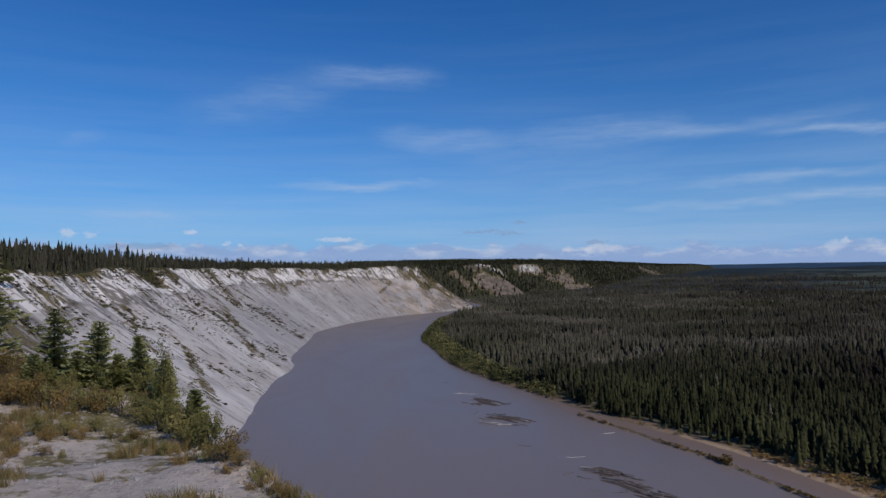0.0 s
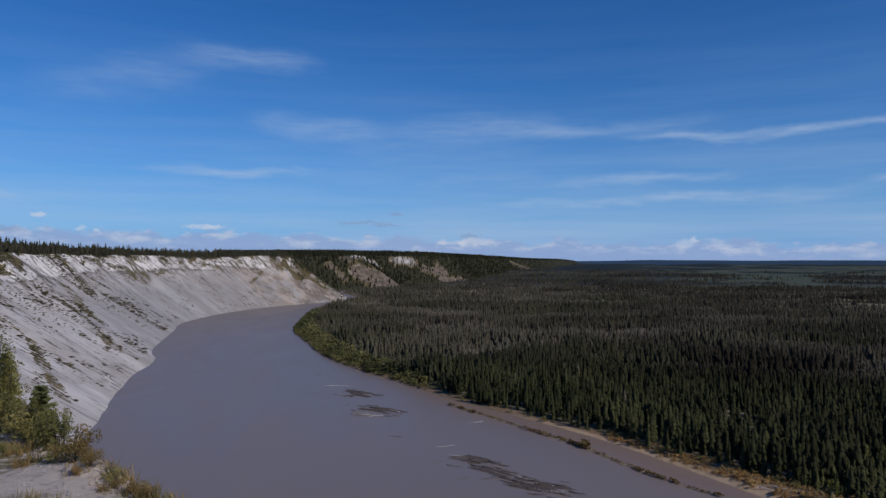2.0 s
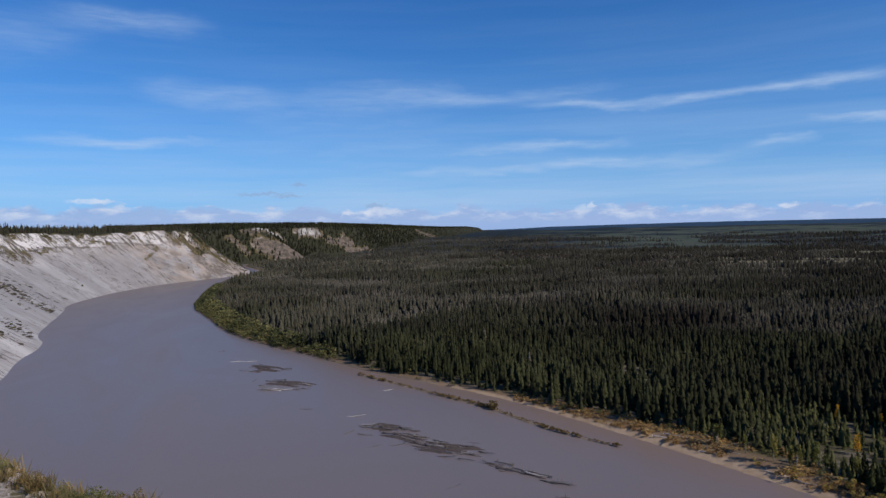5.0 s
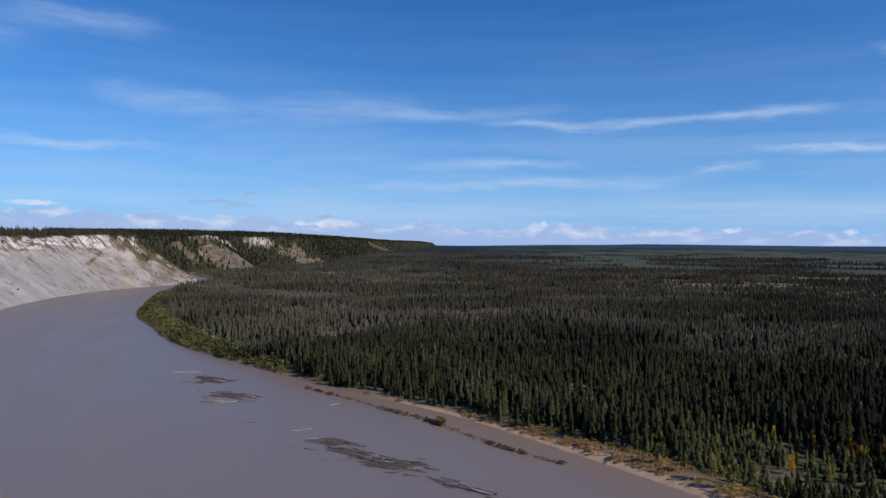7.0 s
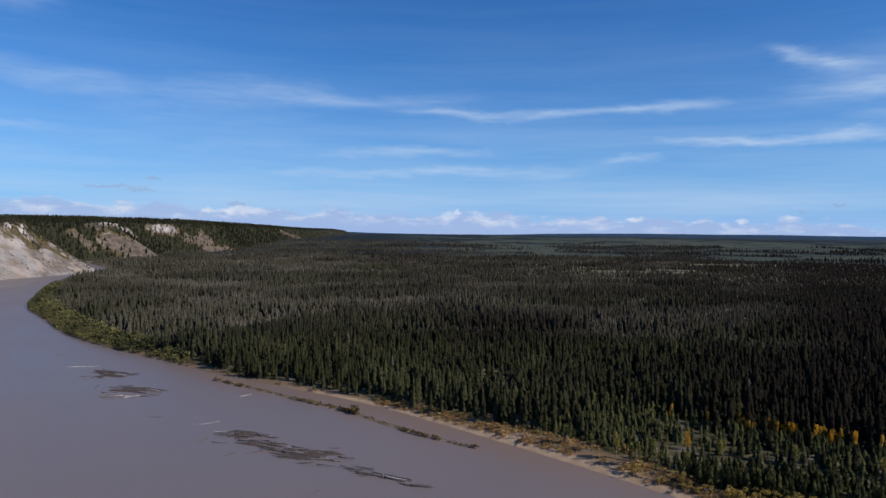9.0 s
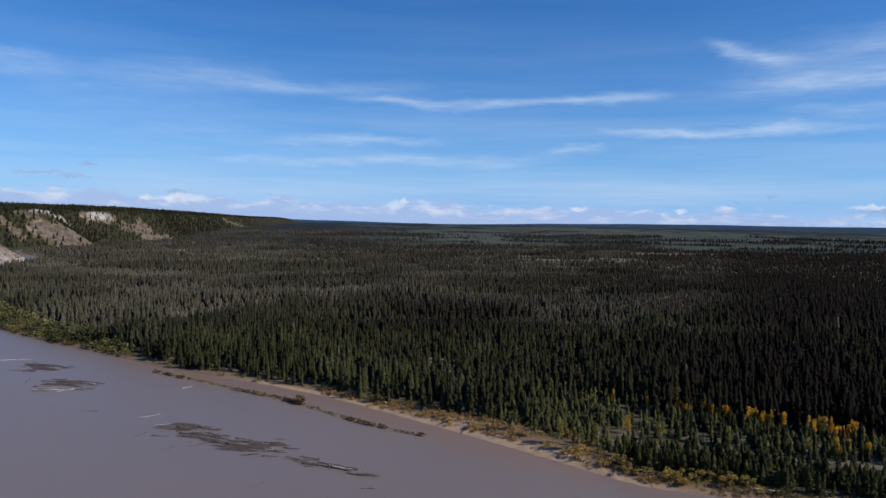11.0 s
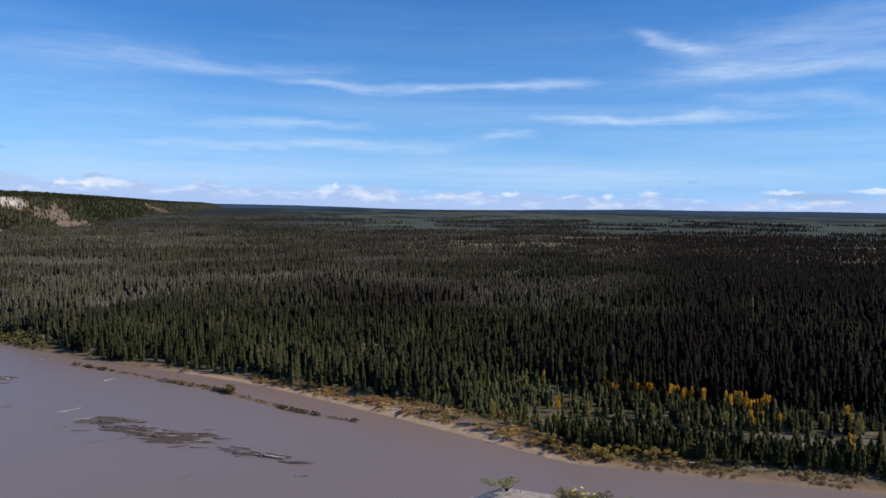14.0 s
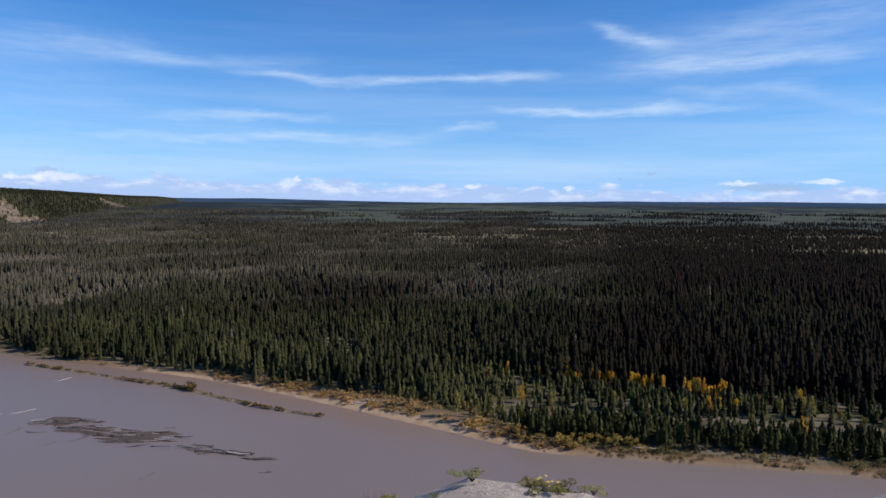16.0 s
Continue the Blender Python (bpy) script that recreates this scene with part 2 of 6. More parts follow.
def make_materials():
    M = {}
    # pale glacial silt of the bluff, streaked along the fall line
    m = Mat("bluff_silt", 0.95, 0.15)
    world = m.coord("World")
    uv = m.coord("UV")
    bands = m.noise(m.coord("UV", (0.032, 0.007, 1)), 1.0, 3, 0.5, 0.5)
    fine = m.noise(m.coord("UV", (0.55, 0.05, 1)), 1.0, 6, 0.7, 0.8)
    blotch = m.noise(world, 0.03, 5, 0.6)
    c = m.mix(m.step(bands, 0.38, 0.62), (0.43, 0.395, 0.362), (0.575, 0.537, 0.495))
    c = m.mix(m.math("MULTIPLY", m.step(blotch, 0.42, 0.62), 0.55), c, (0.37, 0.33, 0.29))
    c = m.mix(m.math("MULTIPLY", m.step(fine, 0.52, 0.78), 0.20), c, (0.30, 0.27, 0.24))
    # darker grey towards the bottom, farther along the bluff
    low_grey = m.math("MULTIPLY", m.step(m.math("ADD", m.sep(uv, 0), m.math("MULTIPLY", blotch, 300.0)), 1150.0, 1400.0), m.math("SUBTRACT", 1.0, m.step(m.math("ADD", m.sep(uv, 1), m.math("MULTIPLY", blotch, 40.0)), 60.0, 100.0)))
    c = m.mix(m.math("MULTIPLY", low_grey, 0.55), c, (0.25, 0.24, 0.228))
    # darker grey bands down the fall line, below the head
    grey_bands = m.noise(m.coord("UV", (0.05, 0.008, 1)), 1.0, 4, 0.6, 0.6)
    wet = m.math("MULTIPLY", m.math("MULTIPLY", m.step(m.sep(uv, 0), 1330.0, 1420.0), m.step(grey_bands, 0.44, 0.60)), m.math("SUBTRACT", 1.0, m.step(m.math("ADD", m.sep(uv, 1), m.math("MULTIPLY", blotch, 30.0)), 72.0, 96.0)))
    c = m.mix(m.math("MULTIPLY", wet, 0.6), c, (0.29, 0.268, 0.25))
    warm = m.math("MULTIPLY", m.step(m.sep(uv, 0), 1650.0, 1710.0), m.step(m.noise(world, 0.05, 5, 0.65), 0.40, 0.58))
    c = m.mix(m.math("MULTIPLY", warm, 0.6), c, (0.44, 0.345, 0.255))
    # pale fresh silt in the head of the slope
    edge = m.math("ADD", m.sep(uv, 1), m.math("MULTIPLY", m.noise(m.coord("UV", (0.05, 0.05, 1)), 1.0, 5, 0.65), 14.0))
    c = m.mix(m.math("MULTIPLY", m.step(edge, 87.0, 90.0), 0.8), c, (0.74, 0.69, 0.63))
    ledge = m.math("MULTIPLY", m.step(edge, 84.0, 86.5), m.math("SUBTRACT", 1.0, m.step(edge, 87.0, 89.0)))
    c = m.mix(m.math("MULTIPLY", ledge, m.step(m.noise(m.coord("UV", (0.03, 0.1, 1)), 1.0, 4, 0.6), 0.42, 0.6)), c, (0.17, 0.15, 0.13))
    # tan earth
    tan = m.attr("tan")
    c = m.mix(m.math("MULTIPLY_ADD", tan, m.step(m.noise(world, 0.035, 5, 0.65), 0.36, 0.62), m.math("MAXIMUM", m.math("SUBTRACT", tan, 1.0), 0.0), True), c, m.mix(m.step(m.noise(world, 0.09, 6, 0.75), 0.36, 0.66), (0.060, 0.052, 0.036), (0.235, 0.180, 0.135)))
    c = m.mix(m.math("MULTIPLY", m.attr("pale"), m.step(m.noise(world, 0.06, 5, 0.65), 0.3, 0.5)), c, (0.56, 0.52, 0.46))
    # clods strewn down the slope
    clod = m.noise(m.coord("UV", (0.27, 0.085, 1)), 1.0, 6, 0.76, 0.9)
    where = m.noise(m.coord("UV", (0.017, 0.014, 1)), 1.0, 3, 0.6)
    c = m.mix(m.math("MULTIPLY", m.math("MULTIPLY", m.step(clod, 0.53, 0.60), m.step(where, 0.40, 0.54)), 0.9), c, (0.105, 0.092, 0.075))
    streak = m.noise(m.coord("UV", (0.16, 0.018, 1)), 1.0, 6, 0.7, 1.0)
    c = m.mix(m.math("MULTIPLY", m.step(streak, 0.60, 0.70), 0.22), c, (0.27, 0.24, 0.21))
    # shadow lines of the rills near the crest, painted as dark streaks
    rill_shade = m.noise(m.coord("UV", (0.10, 0.022, 1)), 1.0, 6, 0.72, 1.3)
    head = m.step(m.math("ADD", m.sep(uv, 1), m.math("MULTIPLY", where, 60.0)), 88.0, 116.0)
    c = m.mix(m.math("MULTIPLY", m.math("MULTIPLY", m.step(rill_shade, 0.50, 0.57), head), 0.85), c, (0.085, 0.072, 0.055))
    # turf
    green = m.attr("green")
    scrub = m.math("ADD", m.noise(m.coord("UV", (0.11, 0.035, 1)), 1.0, 6, 0.72, 0.8), m.math("MULTIPLY", green, 0.5))
    spots = m.noise(world, 0.28, 6, 0.75)
    msk = m.math("MULTIPLY", m.step(scrub, 0.72, 0.84), m.step(m.math("ADD", spots, m.math("MULTIPLY", green, 0.20)), 0.48, 0.58))
    turf = m.mix(m.step(spots, 0.35, 0.65), (0.045, 0.040, 0.020), (0.185, 0.140, 0.066))
    turf = m.mix(m.step(green, 0.95, 1.0), turf, m.mix(spots, (0.020, 0.024, 0.012), (0.055, 0.050, 0.028)))
    c = m.mix(msk, c, turf)
    M["bluff"] = m.done(c, m.math("ADD", m.math("MULTIPLY", fine, 0.25), m.noise(world, 0.5, 7, 0.72)), 0.45, 0.8)

    # bare ground of the look-out: silt and gravel with thin turf
    m = Mat("edge_ground", 0.95, 0.15)
    world = m.coord("World")
    c = m.mix(m.noise(world, 0.7, 6, 0.65), (0.33, 0.275, 0.225), (0.74, 0.645, 0.545))
    c = m.mix(m.math("MULTIPLY", m.step(m.noise(world, 9.0, 5, 0.7), 0.54, 0.72), 0.55), c, (0.22, 0.20, 0.18))
    turfn = m.math("ADD", m.math("MULTIPLY_ADD", m.noise(world, 1.6, 6, 0.75, 0.8), 0.45, m.math("MULTIPLY_ADD", m.noise(m.coord("World", (0.16, 0.45, 0.3)), 1.0, 4, 0.6, 0.5), 1.1, -0.32)), m.math("MULTIPLY", m.attr("green"), 0.6))
    g = m.mix(m.noise(world, 2.3, 5, 0.7), (0.10, 0.10, 0.040), (0.27, 0.22, 0.10))
    c = m.mix(m.math("MULTIPLY", m.step(turfn, 0.58, 0.66), m.step(m.noise(world, 4.0, 4, 0.7), 0.3, 0.5)), c, g)
    pit = m.noise(world, 2.6, 7, 0.75, 0.6)
    c = m.mix(m.math("MULTIPLY", m.step(pit, 0.50, 0.64), 0.6), c, (0.20, 0.175, 0.145))
    M["edge"] = m.done(c, m.math("ADD", m.noise(world, 5.0, 8, 0.75), m.noise(world, 1.3, 6, 0.7)), 0.7, 0.18)

    # floor of the valley and the far country
    m = Mat("valley_floor", 1.0, 0.1)
    world = m.coord("World")
    shore = m.attr("shore")          # metres from the water's edge
    far = m.attr("far")
    sand = m.mix(m.noise(world, 0.22, 6, 0.7), (0.155, 0.118, 0.085), (0.29, 0.225, 0.160))
    rust = m.noise(world, 0.10, 5, 0.7)
    sand = m.mix(m.math("MULTIPLY", m.step(shore, -0.5, 0.5), m.math("SUBTRACT", 1.0, m.step(shore, 3.0, 6.0))), sand, m.mix(m.noise(world, 0.5, 5, 0.7), (0.34, 0.245, 0.155), (0.52, 0.385, 0.245)))
    sand = m.mix(m.math("MULTIPLY", m.attr("wet"), 0.85), sand, m.mix(m.noise(world, 0.3, 5, 0.7), (0.085, 0.070, 0.055), (0.165, 0.138, 0.108)))
    inner = m.step(m.math("ADD", shore, m.math("MULTIPLY", rust, 6.0)), 5.0, 9.0)
    sand = m.mix(m.math("MULTIPLY", m.math("MAXIMUM", m.math("MULTIPLY", m.step(rust, 0.46, 0.60), 0.5), inner), 0.7), sand, m.mix(m.noise(world, 0.6, 5, 0.7), (0.16, 0.098, 0.050), (0.33, 0.215, 0.11)))
    moss = m.mix(m.noise(world, 0.16, 6, 0.7), (0.040, 0.040, 0.018), (0.115, 0.098, 0.052))
    clear = m.noise(world, 0.045, 5, 0.65)
    moss = m.mix(m.math("MULTIPLY", m.step(clear, 0.46, 0.56), 0.6), moss, (0.21, 0.175, 0.125))
    c = m.mix(m.step(m.math("ADD", shore, m.math("MULTIPLY", m.noise(world, 0.08, 5, 0.7), 12.0)), 10.0, 18.0), sand, moss)
    # distant woods: a little haze painted in as a bluish cast
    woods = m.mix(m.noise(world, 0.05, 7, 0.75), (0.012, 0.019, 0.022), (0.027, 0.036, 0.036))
    meadow = m.attr("meadow")
    c = m.mix(m.math("MULTIPLY", meadow, m.step(m.noise(world, 0.03, 5, 0.65), 0.28, 0.5)), c, m.mix(m.noise(world, 0.05, 5, 0.7), (0.13, 0.12, 0.06), (0.30, 0.25, 0.15)))
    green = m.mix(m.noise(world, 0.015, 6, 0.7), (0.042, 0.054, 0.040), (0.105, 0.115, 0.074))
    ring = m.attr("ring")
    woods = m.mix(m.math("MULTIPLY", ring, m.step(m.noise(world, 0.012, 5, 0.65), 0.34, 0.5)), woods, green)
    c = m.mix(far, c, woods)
    M["valley"] = m.done(c, m.noise(world, 0.07, 6, 0.75), 0.5, 1.5)

    # far hills: the blue of the air between is put into their colour
    m = Mat("far_hill_haze", 1.0, 0.0)
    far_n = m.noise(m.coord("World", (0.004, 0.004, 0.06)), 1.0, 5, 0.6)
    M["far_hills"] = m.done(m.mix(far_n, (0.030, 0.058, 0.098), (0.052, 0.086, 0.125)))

    # silt-laden river
    m = Mat("river_water", 0.30, 0.40)
    m.b.inputs["IOR"].default_value = 1.33
    world = m.coord("World")
    flow = m.noise(m.coord("World", (0.02, 0.007, 1)), 1.0, 6, 0.6, 1.0)
    c = m.mix(flow, (0.178, 0.144, 0.125), (0.232, 0.189, 0.166))
    # brown shallows over the sand by the low bank
    c = m.mix(m.math("MULTIPLY", m.attr("shallow"), m.math("MULTIPLY_ADD", flow, 0.8, 0.3), clamp=True), c, (0.225, 0.160, 0.122))
    rip = m.noise(m.coord("World", (0.5, 0.25, 1)), 1.0, 5, 0.6)
    m.put(m.math("MULTIPLY_ADD", flow, 0.25, 0.22), m.b.inputs["Roughness"])
    M["water"] = m.done(c, rip, 0.12, 0.2)

    M["spruce"] = leafy("spruce_needles", (0.019, 0.023, 0.010), (0.084, 0.088, 0.037), (0.0140, 0.0092, 0.0081))
    M["young_spruce"] = leafy("young_spruce_needles", (0.068, 0.080, 0.029), (0.205, 0.200, 0.072))
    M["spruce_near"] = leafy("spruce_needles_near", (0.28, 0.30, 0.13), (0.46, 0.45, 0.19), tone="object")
    M["willow"] = leafy("willow_leaves", (0.10, 0.105, 0.043), (0.30, 0.275, 0.105))
    M["bar_scrub"] = leafy("brown_scrub_leaves", (0.17, 0.125, 0.055), (0.42, 0.30, 0.12))
    M["willow_near"] = leafy("bush_leaves", (0.19, 0.19, 0.062), (0.40, 0.345, 0.125), tone="object")
    M["rust"] = leafy("autumn_scrub", (0.36, 0.225, 0.085), (0.70, 0.49, 0.20))
    M["spruce_bank"] = leafy("spruce_needles_bank", (0.034, 0.040, 0.015), (0.090, 0.094, 0.034), tone="object")
    M["willow_bank"] = leafy("willow_leaves_bank", (0.40, 0.31, 0.08), (0.60, 0.45, 0.13), tone="object")
    M["rust_near"] = leafy("autumn_bush_leaves", (0.22, 0.16, 0.055), (0.40, 0.27, 0.10), tone="object")
    M["aspen"] = leafy("aspen_leaves", (0.62, 0.34, 0.030), (0.82, 0.52, 0.06), tone="object")
    M["poplar"] = leafy("poplar_leaves", (0.14, 0.155, 0.045), (0.32, 0.28, 0.08), tone="object")
    M["grass"] = leafy("dry_grass", (0.22, 0.18, 0.07), (0.52, 0.37, 0.16))

    def wood(name, a, b, rough=0.9):
        m = Mat(name, rough, 0.2)
        g = m.noise(m.coord("Object", (4, 4, 0.5)), 2.0, 6, 0.7)
        c = m.mix(g, a, b)
        c = m.mix(m.math("MULTIPLY", m.rand(), 0.4), c, (0.02, 0.018, 0.016))
        return m.done(c, g, 0.5, 0.03)
    M["bark"] = wood("spruce_bark", (0.05, 0.04, 0.03), (0.13, 0.10, 0.08))
    M["pale_bark"] = wood("pale_bark", (0.25, 0.23, 0.20), (0.45, 0.42, 0.37))
    M["drift"] = wood("wet_driftwood", (0.10, 0.088, 0.080), (0.24, 0.212, 0.192), 0.8)
    M["pale_drift"] = wood("bleached_driftwood", (0.50, 0.47, 0.44), (0.72, 0.68, 0.63))
    m = Mat("mud", 0.8, 0.15)
    w = m.coord("World")
    M["mud"] = m.done(m.mix(m.noise(w, 0.8, 6, 0.7), (0.048, 0.038, 0.033), (0.135, 0.110, 0.096)), m.noise(w, 2.5, 5, 0.7), 0.8, 0.2)
    m = Mat("bar_sand", 0.95, 0.2)
    w = m.coord("World")
    M["sand"] = m.done(m.mix(m.noise(w, 0.5, 6, 0.7), (0.16, 0.125, 0.09), (0.31, 0.25, 0.17)), m.noise(w, 2.0, 5, 0.7), 0.6, 0.2)
    m = Mat("stone", 0.9, 0.3)
    w = m.coord("Object")
    M["stone"] = m.done(m.mix(m.noise(w, 3.0, 6, 0.7), (0.22, 0.21, 0.20), (0.42, 0.40, 0.38)), m.noise(w, 8.0, 5, 0.7), 0.6, 0.05)
    m = Mat("turf_clod", 0.95, 0.1)
    w = m.coord("World")
    M["clod"] = m.done(m.mix(m.attr("tone"), m.mix(m.noise(w, 1.2, 5, 0.7), (0.028, 0.023, 0.016), (0.075, 0.060, 0.038)), (0.30, 0.27, 0.24)), m.noise(w, 3.0, 5, 0.7), 0.7, 0.2)
    m = Mat("silt_clod", 0.95, 0.1)
    w = m.coord("World")
    M["silt_clod"] = m.done(m.mix(m.attr("tone"), (0.20, 0.165, 0.135), m.mix(m.noise(w, 6.0, 5, 0.7), (0.34, 0.29, 0.245), (0.56, 0.48, 0.40))), m.noise(w, 14.0, 5, 0.7), 0.6, 0.05)
    m = Mat("yellow_petals", 0.6, 0.3)
    M["petal"] = m.done(m.mix(m.rand(), (0.75, 0.55, 0.05), (0.85, 0.68, 0.12)))
    return M


M = make_materials()


# ---- the lie of the land ----
def smooth(points, step):
    """A smooth line through the points, at even steps."""
    p = np.array(points, float)
    p = np.vstack([2 * p[0] - p[1], p, 2 * p[-1] - p[-2]])
    out = []
    for i in range(1, len(p) - 2):
        t = np.linspace(0, 1, 40, endpoint=False)[:, None]
        a, b, c, d = p[i - 1:i + 3]
        out.append(0.5 * (2 * b + (c - a) * t + (2 * a - 5 * b + 4 * c - d) * t ** 2 + (3 * b - a - 3 * c + d) * t ** 3))
    q = np.vstack(out + [p[-2:-1]])
    s = np.r_[0, np.cumsum(np.hypot(*np.diff(q, axis=0).T))]
    t = np.arange(0, s[-1], step)
    return np.c_[np.interp(t, s, q[:, 0]), np.interp(t, s, q[:, 1])]


# the foot of the bluff, upstream; the bluff rises to its left
FOOT = smooth([(420, -420), (330, -200), (240, -60), (165, 20), (95, 78), (30, 112), (-20, 148), (-58, 205), (-83, 262), (-97, 331), (-106, 395),
               (-112, 455), (-113, 515), (-132, 590), (-137, 690), (-148, 785), (-135, 882), (-108, 969), (-73, 1040), (-23, 1104), (20, 1152), (50, 1210),
               (50, 1300), (20, 1400), (20, 1500), (90, 1590), (190, 1640), (225, 1760), (330, 1840), (470, 1990), (560, 2200), (800, 2600),
               (1150, 3100), (1500, 3700), (1900, 4600)], 4.0)
# the water's edge on the low side, downstream; the flood plain lies to its left
BANK = smooth([(75, 1590), (52, 1500), (56, 1400), (68, 1300), (55, 1222), (30, 1140), (9, 1075), (-6, 985), (-16, 870), (-23, 760), (-24, 690), (-13, 620), (4, 513), (31, 430),
               (47, 396), (68, 340), (94, 292), (111.5, 255), (122, 222), (130, 193), (137, 166), (142.5, 143), (148, 122), (160, 105), (176, 83),
               (189, 66), (203, 46), (235, -5), (300, -130), (440, -420)], 4.0)


def away(xy, line):
    """Signed distance from the line (to its left: positive) and the place along it."""
    xy = np.atleast_2d(np.asarray(xy, float))
    near = np.empty(len(xy), np.int64)
    l2 = (line ** 2).sum(1)
    for k in range(0, len(xy), 8000):
        near[k:k + 8000] = (l2 - 2 * (xy[k:k + 8000] @ line.T)).argmin(1)
    best = np.full(len(xy), 1e18)
    side, where = np.zeros(len(xy)), np.zeros(len(xy))
    for back in (1, 0):
        j = np.clip(near - back, 0, len(line) - 2)
        a, d = line[j], line[j + 1] - line[j]
        w = xy - a
        t = np.clip((w * d).sum(1) / (d ** 2).sum(1), 0, 1)
        e = w - t[:, None] * d
        r = (e ** 2).sum(1)
        m = r < best
        best = np.where(m, r, best)
        side = np.where(m, np.sign(d[:, 0] * w[:, 1] - d[:, 1] * w[:, 0]), side)
        where = np.where(m, (j + t) * 4.0, where)
    return np.sqrt(best) * side, where


def ramp(x, lo, hi):
    t = np.clip((np.asarray(x, float) - lo) / (hi - lo), 0, 1)
    return t * t * (3 - 2 * t)


def value_noise(x, y, seed=0):
    """Smooth random values from -1 to 1 over a plane."""
    x, y = np.asarray(x, float), np.asarray(y, float)
    xi, yi = np.floor(x).astype(np.int64), np.floor(y).astype(np.int64)
    fx, fy = x - xi, y - yi
    fx, fy = fx * fx * (3 - 2 * fx), fy * fy * (3 - 2 * fy)

    def h(i, j):
        n = (i * 374761393 + j * 668265263 + seed * 1442695041) & 0xFFFFFFFF
        n = ((n ^ (n >> 13)) * 1274126177) & 0xFFFFFFFF
        return ((n ^ (n >> 16)) & 0xFFFF) / 32767.5 - 1
    return (h(xi, yi) * (1 - fx) + h(xi + 1, yi) * fx) * (1 - fy) + (h(xi, yi + 1) * (1 - fx) + h(xi + 1, yi + 1) * fx) * fy


def fractal(x, y, seed=0, octaves=4, gain=0.5):
    v, a = 0, 1.0
    for i in range(octaves):
        v, x, y, a = v + a * value_noise(x, y, seed + i * 7), x * 2.03, y * 2.03, a * gain
    return v


def crest_height(s):
    return np.interp(s, [0, 500, 700, 1500, 2100, 2600, 3300, 4200, 5600], [72, 73, 74, 76, 76, 77, 73, 62, 58])


def bluff_height(q, s):
    """The bluff q metres in from its foot, s metres along: talus, a steeper head, and the level top."""
    top = crest_height(s)
    w = q / 100.0
    z = np.where(w < 0.72, 0.66 * w / 0.72, 0.66 + 0.34 * (w - 0.72) / 0.28)
    z = top * np.minimum(z, 1.0)
    # rills and ribs down the slope
    on = np.clip(w * 4, 0, 1) * np.clip((1.06 - w) * 6, 0, 1)
    rib = fractal(s / 26.0, q / 260.0, 3, 3, 0.40)
    rill = fractal(s / 7.0 + 0.02 * q, q / 120.0, 11, 3, 0.6)
    z = z + on * (1.6 * ramp(s, 850, 950) * fractal(s / 62.0, q / 300.0, 17, 2) * np.clip(w * 1.3, 0.1, 1) + (2.3 + 2.8 * ramp(s, 1600, 1850)) * rib * np.clip(w * 1.3, 0.1, 1) + (0.16 + 0.25 * ramp(s, 1300, 1600)) * rill * np.clip(w * 2, 0.2, 1))
    z = z + 1.2 * ramp(w, 0.83, 0.85) * (1 - ramp(w, 0.86, 0.97)) * ramp(s, 1380, 1480)
    # bites out of the head
    bite = np.clip(fractal(s / 38.0, 0.3, 29, 3, 0.6) - 0.05, 0, 1)
    z = z - 9.0 * bite * np.exp(-((w - 0.98) / 0.10) ** 2)
    z = z - 3.2 * np.clip(fractal(s / 12.0 + 0.05 * q, q / 90.0, 33, 3, 0.6), 0, 1) * np.exp(-((w - 0.93) / 0.13) ** 2)
    z = z + np.where(w > 1.0, np.interp(s, [0, 1100, 1400, 2050, 2250, 9000], [0.11, 0.11, 0.02, 0.02, 0.11, 0.11]) * np.minimum(q - 100, 70) + 0.6 * fractal(s / 40.0, q / 40.0, 5, 3), 0)
    return np.where(q < 0, np.maximum(-4, q * 0.5), z)


def near_height(x, y):
    """Ground of the look-out close to the camera: the brink, the shrubby shoulder and a small knoll."""
    r, a = np.hypot(x, y), np.degrees(np.arctan2(x, y))
    brink = -1.6 - 0.64 * np.maximum(0, r - 2.2)
    edge = np.interp(a, [-180, -60, -40, -33, -25, -20, -16.5, -12.6, -9, -5, 0, 4, 180], [64, 64, 62, 56, 42, 28, 21.5, 17.6, 15.6, 13.0, 8.0, 3.0, 3.0])
    lvl = np.interp(r, [0, 2.2, 5, 11, 18, 26, 40, 60], [-1.6, -1.6, -2.9, -4.6, -5.55, -5.9, -5.6, -3.5])
    shelf = lvl - 0.72 * np.maximum(0, r - edge)
    w = 1 - ramp(a, -4.0, 4.0)
    z = shelf * w + brink * (1 - w)
    back = ramp(np.abs(a), 95, 130)
    z = z * (1 - back) + (-1.6 + 0.02 * r) * back
    kx, ky = 7.2 * math.sin(radians(45.5)), 7.2 * math.cos(radians(45.5))
    u = (x - kx) * math.cos(radians(45.5)) - (y - ky) * math.sin(radians(45.5))
    v = (x - kx) * math.sin(radians(45.5)) + (y - ky) * math.cos(radians(45.5))
    z = z + 1.66 * np.exp(-np.abs((u - 0.35) / 2.0) ** 4 - (v / 1.5) ** 2) * (1 + 0.055 * np.exp(-((u + 0.02) / 0.30) ** 2) + 0.02 * fractal(u * 4.0, v * 4.0, 53, 3) - 0.05 * np.exp(-((u - 0.75) / 0.25) ** 2) + 0.03 * np.exp(-((u - 1.3) / 0.25) ** 2))
    z = z + 0.16 * fractal(x / 2.2, y / 2.2, 41, 4) * ramp(r, 2, 5) + 0.35 * fractal(x / 8.0, y / 8.0, 47, 2) * ramp(r, 6, 14)
    return EYE + z


